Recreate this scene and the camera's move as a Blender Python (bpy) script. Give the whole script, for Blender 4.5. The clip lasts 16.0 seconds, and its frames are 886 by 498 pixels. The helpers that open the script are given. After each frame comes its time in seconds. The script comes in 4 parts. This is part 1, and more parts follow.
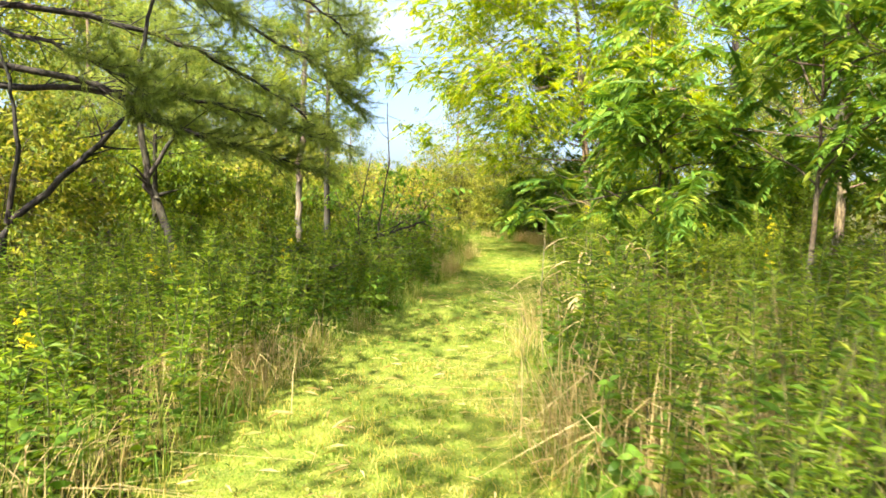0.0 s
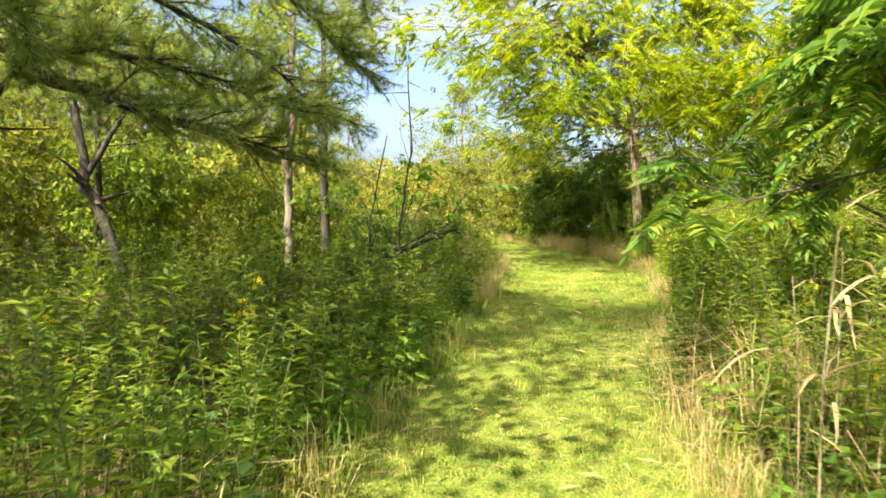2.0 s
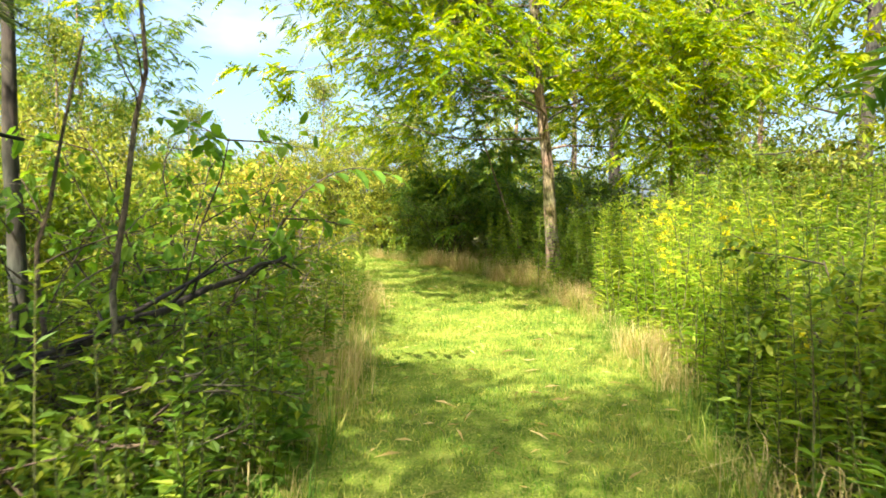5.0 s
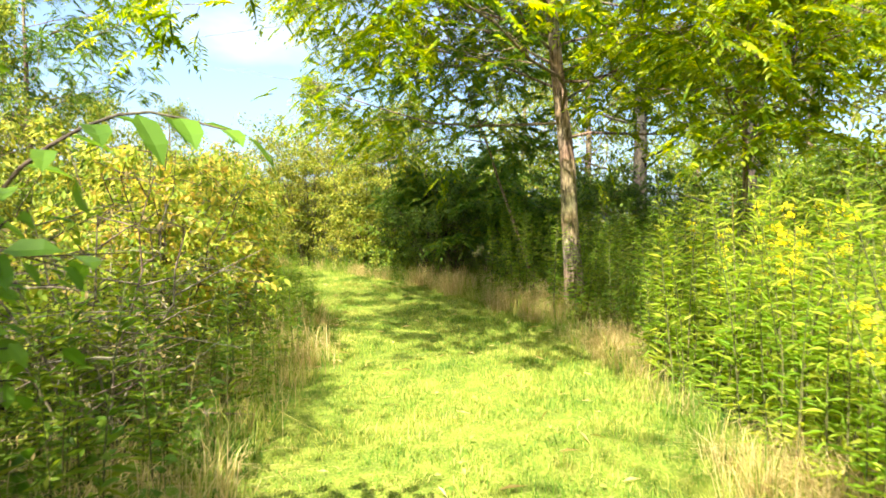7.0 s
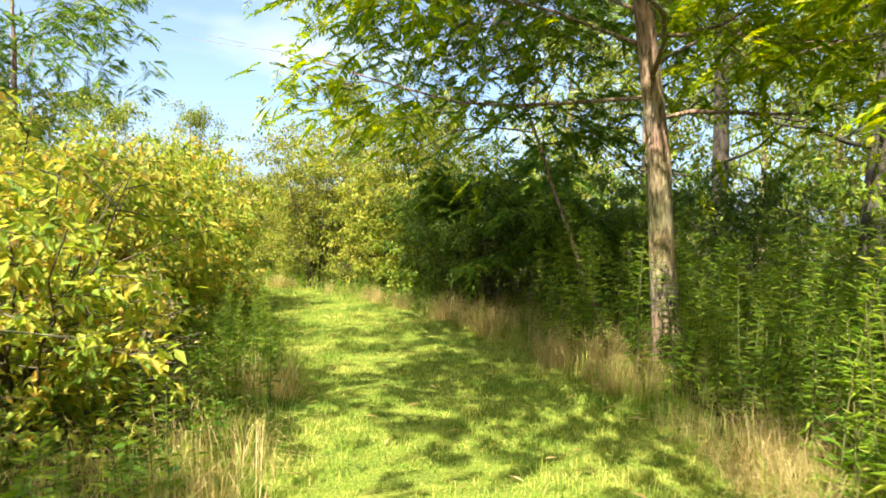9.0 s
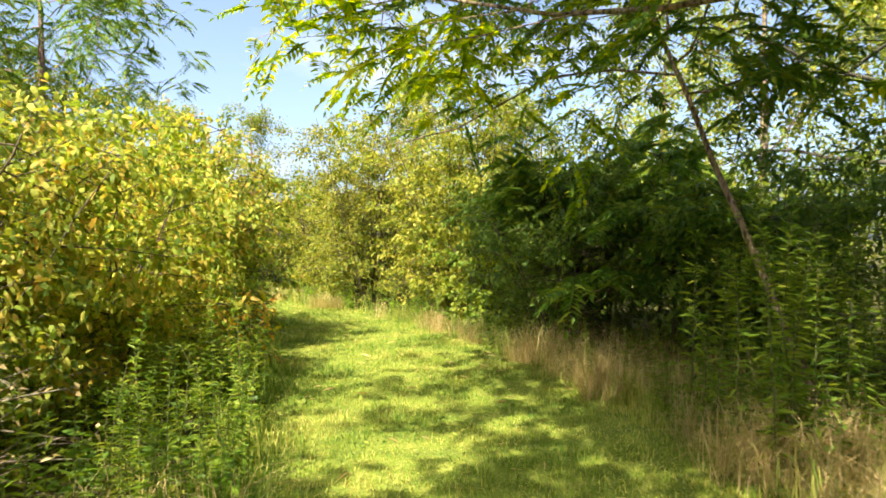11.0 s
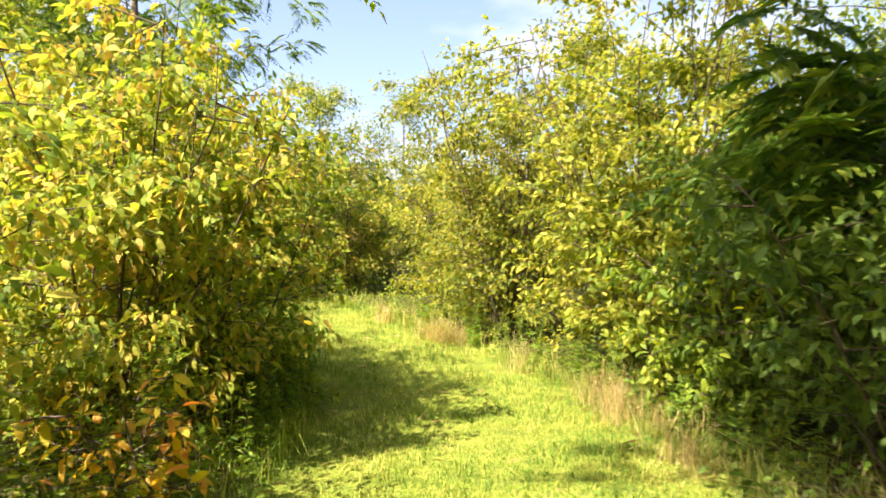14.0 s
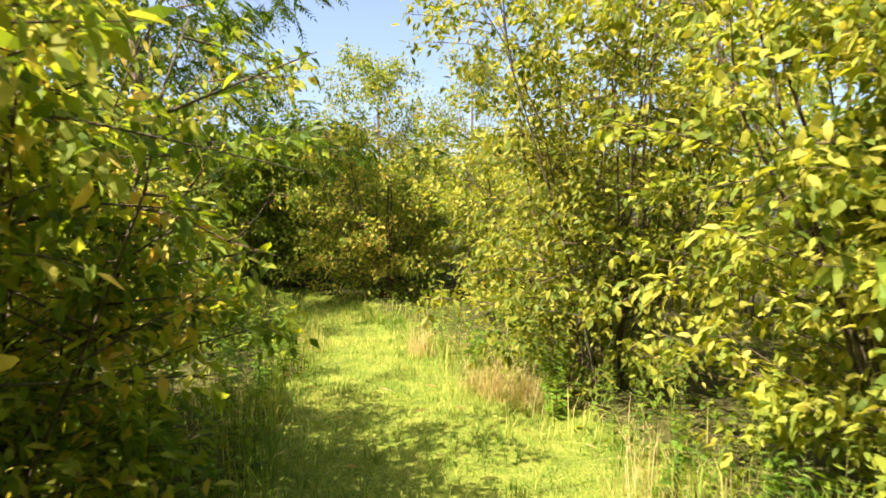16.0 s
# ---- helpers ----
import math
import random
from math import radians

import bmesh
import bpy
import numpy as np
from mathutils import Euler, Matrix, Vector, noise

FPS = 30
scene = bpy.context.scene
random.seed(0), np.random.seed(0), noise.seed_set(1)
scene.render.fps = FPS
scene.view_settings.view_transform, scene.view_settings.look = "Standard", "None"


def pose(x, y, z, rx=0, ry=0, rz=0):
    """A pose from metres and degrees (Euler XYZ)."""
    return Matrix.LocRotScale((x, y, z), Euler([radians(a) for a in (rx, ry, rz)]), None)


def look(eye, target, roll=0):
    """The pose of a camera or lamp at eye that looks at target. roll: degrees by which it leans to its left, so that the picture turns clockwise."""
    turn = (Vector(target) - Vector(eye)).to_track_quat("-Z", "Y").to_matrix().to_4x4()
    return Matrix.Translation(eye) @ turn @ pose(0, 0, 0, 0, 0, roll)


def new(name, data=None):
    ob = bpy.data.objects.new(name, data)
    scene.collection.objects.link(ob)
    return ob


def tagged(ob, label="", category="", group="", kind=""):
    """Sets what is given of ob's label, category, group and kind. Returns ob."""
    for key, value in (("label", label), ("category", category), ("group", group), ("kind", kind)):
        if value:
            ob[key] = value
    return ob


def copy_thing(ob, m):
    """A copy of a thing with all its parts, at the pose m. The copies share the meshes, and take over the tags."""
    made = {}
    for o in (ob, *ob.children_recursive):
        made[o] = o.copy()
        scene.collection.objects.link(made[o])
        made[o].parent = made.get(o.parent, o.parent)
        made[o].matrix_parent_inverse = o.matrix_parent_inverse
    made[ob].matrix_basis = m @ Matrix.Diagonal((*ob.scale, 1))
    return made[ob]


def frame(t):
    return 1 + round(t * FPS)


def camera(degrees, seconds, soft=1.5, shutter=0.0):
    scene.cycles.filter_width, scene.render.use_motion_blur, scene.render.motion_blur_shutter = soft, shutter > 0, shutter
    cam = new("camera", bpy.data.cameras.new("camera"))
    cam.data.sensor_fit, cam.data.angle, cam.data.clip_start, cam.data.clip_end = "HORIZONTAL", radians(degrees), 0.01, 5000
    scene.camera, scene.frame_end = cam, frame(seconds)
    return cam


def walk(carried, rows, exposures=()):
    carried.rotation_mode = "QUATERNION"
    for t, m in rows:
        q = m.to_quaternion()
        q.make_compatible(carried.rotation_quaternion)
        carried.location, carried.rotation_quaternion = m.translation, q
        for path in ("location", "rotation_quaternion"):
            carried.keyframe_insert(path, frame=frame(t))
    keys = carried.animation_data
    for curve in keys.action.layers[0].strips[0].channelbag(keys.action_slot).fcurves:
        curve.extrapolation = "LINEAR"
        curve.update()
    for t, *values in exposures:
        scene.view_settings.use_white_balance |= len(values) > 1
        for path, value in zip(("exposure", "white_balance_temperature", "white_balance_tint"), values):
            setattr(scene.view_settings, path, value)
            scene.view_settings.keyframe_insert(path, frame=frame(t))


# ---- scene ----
cam = camera(66.0, 16.0, soft=1.7, shutter=0.25)
PATH = [
    (0, (-0.045, -0.249, 1.464), (-0.007, 1.745, 1.317), 1.4),
    (0.5, (-0.224, 0.579, 1.434), (-0.192, 2.573, 1.287), 1.1),
    (1, (-0.32, 1.267, 1.462), (-0.289, 3.261, 1.308), 1.2),
    (1.5, (-0.511, 2.148, 1.446), (-0.475, 4.142, 1.294), 0.9),
    (2, (-0.552, 3.013, 1.435), (-0.508, 5.007, 1.291), 0.4),
    (2.5, (-0.624, 3.859, 1.414), (-0.524, 5.851, 1.267), 0.4),
    (3, (-0.552, 4.653, 1.419), (-0.379, 6.64, 1.272), 0.5),
    (3.5, (-0.538, 5.38, 1.38), (-0.308, 7.361, 1.235), 0.5),
    (4, (-0.407, 6.145, 1.401), (-0.098, 8.116, 1.266), 0.3),
    (4.5, (-0.301, 6.899, 1.4), (0.097, 8.854, 1.258), 0.5),
    (4.7, (-0.218, 7.196, 1.391), (0.208, 9.146, 1.264), 0.2),
    (6.8, (0.769, 10.304, 1.358), (1.193, 12.256, 1.261), 0.5),
    (7, (0.885, 10.621, 1.37), (1.295, 12.576, 1.277), 0.5),
    (7.5, (1.049, 11.351, 1.416), (1.419, 13.314, 1.323), 0.1),
    (8, (1.245, 12.041, 1.422), (1.595, 14.008, 1.332), 0.2),
    (8.2, (1.302, 12.315, 1.466), (1.64, 14.284, 1.381), 0.4),
    (10.3, (1.826, 15.424, 1.332), (2.025, 17.414, 1.303), 0.9),
    (10.5, (1.832, 15.718, 1.343), (1.988, 17.712, 1.315), 0.4),
    (11, (1.926, 16.504, 1.387), (2.009, 18.502, 1.349), 0.4),
    (11.5, (1.998, 17.227, 1.409), (2.017, 19.226, 1.368), 0.7),
    (12, (2.038, 17.993, 1.447), (2.018, 19.993, 1.4), 0.5),
    (12.5, (2.15, 18.78, 1.465), (2.04, 20.777, 1.418), 0.7),
    (13, (2.17, 19.598, 1.462), (2.002, 21.59, 1.417), 0.5),
    (13.5, (2.195, 20.322, 1.487), (1.903, 22.299, 1.424), 0.5),
    (14, (2.087, 21.086, 1.469), (1.661, 23.039, 1.399), 0.3),
    (14.5, (2.04, 21.865, 1.489), (1.494, 23.787, 1.405), 0.2),
    (15, (1.881, 22.661, 1.443), (1.313, 24.576, 1.36), 0.2),
    (15.5, (1.737, 23.541, 1.456), (1.132, 25.444, 1.359), 0.4),
    (16, (1.494, 24.305, 1.445), (0.856, 26.197, 1.342), 0.3),
]
walk(cam, [(t, look(e, g, r)) for t, e, g, r in PATH], exposures=[(0, 2.05, 7000, 8), (1.2, 2.0, 7100, 14), (2.5, 1.85, 6900, 10), (4.5, 1.98, 6900, 2), (7, 2.1, 6900, 4), (8, 2.0, 6900, 5), (10.5, 1.85, 7000, 10), (12.5, 2.1, 7300, 15), (14.5, 1.95, 7300, 16), (16, 1.8, 7200, 14)])

# ---- world, sun ----
TO_SUN = Vector((-0.41, -0.56, 0.86)).normalized()
world = bpy.data.worlds.new("sky")
scene.world = world
world.use_nodes = True
wn, wl = world.node_tree.nodes, world.node_tree.links
wn.clear()
w_out, w_bg, w_sky = wn.new("ShaderNodeOutputWorld"), wn.new("ShaderNodeBackground"), wn.new("ShaderNodeTexSky")
w_sky.sky_type, w_sky.sun_disc = "NISHITA", False
w_sky.sun_elevation = math.asin(TO_SUN.z)
w_sky.sun_rotation = math.atan2(TO_SUN.x, TO_SUN.y)
w_sky.air_density, w_sky.dust_density, w_sky.ozone_density = 0.65, 3.6, 3.2
w_bg.inputs["Strength"].default_value = 0.125
w_co, w_map, w_noise, w_ramp, w_mix = (wn.new("ShaderNodeTexCoord"), wn.new("ShaderNodeMapping"), wn.new("ShaderNodeTexNoise"),
                                       wn.new("ShaderNodeValToRGB"), wn.new("ShaderNodeMix"))
w_map.inputs["Scale"].default_value = (1.6, 1.6, 4.5)
w_noise.inputs["Scale"].default_value, w_noise.inputs["Detail"].default_value = 1.5, 6
w_ramp.color_ramp.elements[0].position, w_ramp.color_ramp.elements[1].position = 0.54, 0.80
w_mix.data_type = "RGBA"
w_mix.inputs["B"].default_value = (3.0, 3.15, 3.4, 1)
wl.new(w_co.outputs["Generated"], w_map.inputs["Vector"])
wl.new(w_map.outputs["Vector"], w_noise.inputs["Vector"])
wl.new(w_noise.outputs["Fac"], w_ramp.inputs["Fac"])
wl.new(w_ramp.outputs["Color"], w_mix.inputs["Factor"])
wl.new(w_sky.outputs["Color"], w_mix.inputs["A"])
wl.new(w_mix.outputs["Result"], w_bg.inputs["Color"])
wl.new(w_bg.outputs["Background"], w_out.inputs["Surface"])

sun = new("sun", bpy.data.lights.new("sun", "SUN"))
sun.data.energy, sun.data.angle, sun.data.color = 5.0, radians(0.6), (1.0, 0.93, 0.80)
sun.matrix_world = look(TO_SUN * 50, (0, 0, 0))


# ---- materials ----
def ramp_fill(ramp, colours):
    els = ramp.color_ramp.elements
    while len(els) < len(colours):
        els.new(0.5)
    for n, c in enumerate(colours):
        els[n].position = n / max(1, len(colours) - 1)
        els[n].color = (*c, 1)


def leaf_material(name, colours, through_light=0.4, rough=0.55, patch=0.6, spec=0.16):
    """Leaves: a colour for each leaf, patches of lighter and darker growth, light that comes through."""
    m = bpy.data.materials.new(name)
    m.use_nodes = True
    n, l = m.node_tree.nodes, m.node_tree.links
    n.clear()
    out, mixs = n.new("ShaderNodeOutputMaterial"), n.new("ShaderNodeMixShader")
    bsdf, tran = n.new("ShaderNodeBsdfPrincipled"), n.new("ShaderNodeBsdfTranslucent")
    geo, info, ramp = n.new("ShaderNodeNewGeometry"), n.new("ShaderNodeObjectInfo"), n.new("ShaderNodeValToRGB")
    noise_n, mul, add = n.new("ShaderNodeTexNoise"), n.new("ShaderNodeMath"), n.new("ShaderNodeMath")
    hue, gain = n.new("ShaderNodeHueSaturation"), n.new("ShaderNodeHueSaturation")
    ramp_fill(ramp, colours)
    noise_n.inputs["Scale"].default_value, noise_n.inputs["Detail"].default_value = 1.3, 3
    l.new(geo.outputs["Position"], noise_n.inputs["Vector"])
    mul.operation, mul.inputs[1].default_value, mul.inputs[2].default_value = "MULTIPLY_ADD", patch * 2, -patch
    l.new(noise_n.outputs["Fac"], mul.inputs[0])
    add.operation, add.use_clamp = "ADD", True
    l.new(geo.outputs["Random Per Island"], add.inputs[0])
    l.new(mul.outputs[0], add.inputs[1])
    l.new(add.outputs[0], ramp.inputs["Fac"])
    val = n.new("ShaderNodeMath")
    val.operation, val.inputs[1].default_value, val.inputs[2].default_value = "MULTIPLY_ADD", 0.4, 0.95
    l.new(info.outputs["Random"], val.inputs[0])
    l.new(val.outputs[0], hue.inputs["Value"])
    l.new(ramp.outputs["Color"], hue.inputs["Color"])
    l.new(hue.outputs["Color"], bsdf.inputs["Base Color"])
    gain.inputs["Value"].default_value, gain.inputs["Saturation"].default_value, gain.inputs["Hue"].default_value = 1.9, 1.1, 0.485
    l.new(hue.outputs["Color"], gain.inputs["Color"])
    l.new(gain.outputs["Color"], tran.inputs["Color"])
    bsdf.inputs["Roughness"].default_value = rough
    bsdf.inputs["Specular IOR Level"].default_value = spec
    mixs.inputs["Fac"].default_value = through_light
    l.new(bsdf.outputs["BSDF"], mixs.inputs[1])
    l.new(tran.outputs["BSDF"], mixs.inputs[2])
    l.new(mixs.outputs["Shader"], out.inputs["Surface"])
    return m


def bark_material(name, dark, light, scale=14.0, stretch=0.22, rough=0.9, bump=0.5):
    m = bpy.data.materials.new(name)
    m.use_nodes = True
    n, l = m.node_tree.nodes, m.node_tree.links
    bsdf = n["Principled BSDF"]
    co, mp, tex, big, ramp, mixc, bmp = (n.new("ShaderNodeTexCoord"), n.new("ShaderNodeMapping"), n.new("ShaderNodeTexNoise"),
                                         n.new("ShaderNodeTexNoise"), n.new("ShaderNodeValToRGB"), n.new("ShaderNodeMix"), n.new("ShaderNodeBump"))
    mp.inputs["Scale"].default_value = (1, 1, stretch)
    tex.inputs["Scale"].default_value, tex.inputs["Detail"].default_value, tex.inputs["Distortion"].default_value = scale, 7, 0.6
    big.inputs["Scale"].default_value = 1.7
    ramp_fill(ramp, [dark, tuple(0.5 * (a + b) for a, b in zip(dark, light)), light])
    ramp.color_ramp.elements[0].position, ramp.color_ramp.elements[2].position = 0.36, 0.68
    l.new(co.outputs["Object"], mp.inputs["Vector"])
    l.new(mp.outputs["Vector"], tex.inputs["Vector"])
    l.new(co.outputs["Object"], big.inputs["Vector"])
    l.new(tex.outputs["Fac"], ramp.inputs["Fac"])
    mixc.data_type, mixc.blend_type = "RGBA", "MULTIPLY"
    mixc.inputs["Factor"].default_value = 0.6
    l.new(ramp.outputs["Color"], mixc.inputs["A"])
    l.new(big.outputs["Color"], mixc.inputs["B"])
    l.new(mixc.outputs["Result"], bsdf.inputs["Base Color"])
    bmp.inputs["Strength"].default_value, bmp.inputs["Distance"].default_value = bump, 0.03
    l.new(tex.outputs["Fac"], bmp.inputs["Height"])
    l.new(bmp.outputs["Normal"], bsdf.inputs["Normal"])
    bsdf.inputs["Roughness"].default_value = rough
    return m


def ground_material(name, mids, fines):
    m = bpy.data.materials.new(name)
    m.use_nodes = True
    n, l = m.node_tree.nodes, m.node_tree.links
    bsdf = n["Principled BSDF"]
    geo, big, mid, fine = n.new("ShaderNodeNewGeometry"), n.new("ShaderNodeTexNoise"), n.new("ShaderNodeTexNoise"), n.new("ShaderNodeTexNoise")
    r1, r2, mix1, mix2, bmp = n.new("ShaderNodeValToRGB"), n.new("ShaderNodeValToRGB"), n.new("ShaderNodeMix"), n.new("ShaderNodeMix"), n.new("ShaderNodeBump")
    for t, s, d in ((big, 0.45, 3), (mid, 5.0, 5), (fine, 60.0, 6)):
        t.inputs["Scale"].default_value, t.inputs["Detail"].default_value = s, d
        l.new(geo.outputs["Position"], t.inputs["Vector"])
    ramp_fill(r1, mids)
    ramp_fill(r2, fines)
    r1.color_ramp.elements[0].position, r1.color_ramp.elements[2].position = 0.35, 0.7
    r2.color_ramp.elements[0].position, r2.color_ramp.elements[2].position = 0.38, 0.72
    l.new(mid.outputs["Fac"], r1.inputs["Fac"])
    l.new(fine.outputs["Fac"], r2.inputs["Fac"])
    mix1.data_type = "RGBA"
    mix1.inputs["Factor"].default_value = 0.5
    l.new(r1.outputs["Color"], mix1.inputs["A"])
    l.new(r2.outputs["Color"], mix1.inputs["B"])
    l.new(mix1.outputs["Result"], bsdf.inputs["Base Color"])
    bmp.inputs["Strength"].default_value, bmp.inputs["Distance"].default_value = 0.8, 0.03
    l.new(fine.outputs["Fac"], bmp.inputs["Height"])
    l.new(bmp.outputs["Normal"], bsdf.inputs["Normal"])
    bsdf.inputs["Roughness"].default_value = 0.95
    bsdf.inputs["Specular IOR Level"].default_value = 0.1
    return m


M_GROUND = ground_material("turf_soil", [(0.07, 0.12, 0.015), (0.14, 0.20, 0.02), (0.24, 0.26, 0.05)], [(0.06, 0.09, 0.015), (0.17, 0.21, 0.03), (0.36, 0.31, 0.13)])
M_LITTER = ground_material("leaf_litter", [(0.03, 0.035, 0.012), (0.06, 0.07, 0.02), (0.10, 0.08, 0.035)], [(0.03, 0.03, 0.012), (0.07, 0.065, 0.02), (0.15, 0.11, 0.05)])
M_TURF = leaf_material("turf_blades", [(0.08, 0.145, 0.016), (0.15, 0.205, 0.024), (0.27, 0.27, 0.05), (0.41, 0.345, 0.09), (0.52, 0.42, 0.15)], 0.35, 0.8, 1.5)
M_LUSH = leaf_material("lush_turf_blades", [(0.055, 0.115, 0.018), (0.095, 0.165, 0.024), (0.145, 0.21, 0.032), (0.22, 0.25, 0.05), (0.33, 0.31, 0.09)], 0.32, 0.75, 1.3)
M_DRY = leaf_material("dry_grass", [(0.20, 0.20, 0.05), (0.34, 0.26, 0.11), (0.44, 0.34, 0.17), (0.52, 0.41, 0.22), (0.24, 0.27, 0.07)], 0.4, 0.7, 0.5)
M_WEED = leaf_material("weed_leaves", [(0.05, 0.10, 0.015), (0.09, 0.16, 0.02), (0.14, 0.21, 0.025), (0.20, 0.24, 0.035)], 0.42, 0.5)
M_GOLD = leaf_material("goldenrod_leaves", [(0.11, 0.20, 0.02), (0.17, 0.26, 0.03), (0.23, 0.305, 0.04), (0.31, 0.335, 0.055)], 0.48, 0.6)
M_FLOWER = leaf_material("goldenrod_flowers", [(0.50, 0.44, 0.015), (0.62, 0.52, 0.02), (0.48, 0.46, 0.03)], 0.3, 0.7, 0.2)
M_WALNUT = leaf_material("walnut_leaves", [(0.07, 0.13, 0.015), (0.13, 0.20, 0.018), (0.20, 0.26, 0.02), (0.30, 0.31, 0.025)], 0.53, 0.45)
M_SUMAC = leaf_material("sumac_leaves", [(0.05, 0.11, 0.02), (0.08, 0.16, 0.024), (0.12, 0.20, 0.03), (0.20, 0.245, 0.035)], 0.36, 0.42)
M_YELLOW = leaf_material("turning_shrub_leaves", [(0.075, 0.125, 0.02), (0.12, 0.175, 0.025), (0.165, 0.22, 0.03), (0.21, 0.25, 0.04), (0.26, 0.275, 0.045), (0.33, 0.30, 0.055), (0.37, 0.265, 0.06)], 0.42, 0.6, 0.55)
M_OLIVE = leaf_material("olive_shrub_leaves", [(0.06, 0.095, 0.016), (0.11, 0.15, 0.022), (0.17, 0.195, 0.028), (0.23, 0.24, 0.035), (0.30, 0.275, 0.055)], 0.4, 0.55, 0.45)
M_GREEN = leaf_material("green_shrub_leaves", [(0.05, 0.09, 0.015), (0.09, 0.15, 0.02), (0.14, 0.20, 0.025), (0.22, 0.25, 0.03)], 0.4, 0.45)
M_DARK = leaf_material("deep_green_leaves", [(0.045, 0.085, 0.02), (0.075, 0.13, 0.028), (0.11, 0.175, 0.035), (0.16, 0.21, 0.04)], 0.38, 0.5)
M_BIGLEAF = leaf_material("broad_leaves", [(0.06, 0.13, 0.02), (0.10, 0.19, 0.025), (0.16, 0.24, 0.03)], 0.45, 0.4)
M_NEEDLE = leaf_material("pine_needles", [(0.09, 0.14, 0.035), (0.14, 0.20, 0.045), (0.20, 0.26, 0.055), (0.29, 0.32, 0.08)], 0.4, 0.6, 0.5)
M_FAR = leaf_material("far_leaves", [(0.06, 0.10, 0.02), (0.11, 0.16, 0.025), (0.17, 0.20, 0.03), (0.24, 0.23, 0.04)], 0.4, 0.6, 0.5)
M_BARK = bark_material("walnut_bark", (0.07, 0.045, 0.03), (0.46, 0.33, 0.22), 38, 0.22, bump=0.9)
M_PINE_BARK = bark_material("pine_bark", (0.025, 0.021, 0.016), (0.10, 0.083, 0.062), 20, 0.3)
M_PALE_BARK = bark_material("pale_bark", (0.10, 0.075, 0.055), (0.40, 0.31, 0.24), 9, 0.5)
M_DEAD_BARK = bark_material("dead_bark", (0.012, 0.01, 0.009), (0.07, 0.055, 0.045), 20, 0.3)
M_TWIG = bark_material("twig_bark", (0.05, 0.035, 0.022), (0.19, 0.14, 0.09), 40, 0.5)
M_STEM = bark_material("green_stems", (0.07, 0.08, 0.02), (0.20, 0.18, 0.06), 40, 0.5)
M_STRAW = bark_material("straw", (0.25, 0.18, 0.09), (0.55, 0.43, 0.25), 40, 0.5)

# ---- mesh helpers ----
LEAF4 = (np.array([(0, 0, 0), (0.42, -0.5, 0.14), (1, 0, -0.10), (0.42, 0.5, 0.14)], float), np.array([(0, 1, 2), (0, 2, 3)]))
LEAF6 = (np.array([(0, 0, 0), (0.27, -0.40, 0.10), (0.27, 0.40, 0.10), (0.66, -0.36, 0.02), (0.66, 0.36, 0.02), (1, 0, -0.24)], float),
         np.array([(0, 1, 2), (1, 3, 4), (1, 4, 2), (3, 5, 4)]))
NEEDLE = (np.array([(0, -0.5, 0), (0, 0.5, 0), (1, 0, -0.1)], float), np.array([(0, 1, 2)]))
LEAF8 = (np.array([(0, 0, 0), (0.26, -0.40, 0.10), (0.26, 0, 0.0), (0.26, 0.40, 0.10), (0.66, -0.38, 0.05), (0.66, 0, -0.05), (0.66, 0.38, 0.05), (1, 0, -0.22)], float),
         np.array([(0, 1, 2), (0, 2, 3), (1, 4, 5), (1, 5, 2), (2, 5, 6), (2, 6, 3), (4, 7, 5), (5, 7, 6)]))


def unit(v):
    return v / np.maximum(np.linalg.norm(v, axis=-1, keepdims=True), 1e-9)


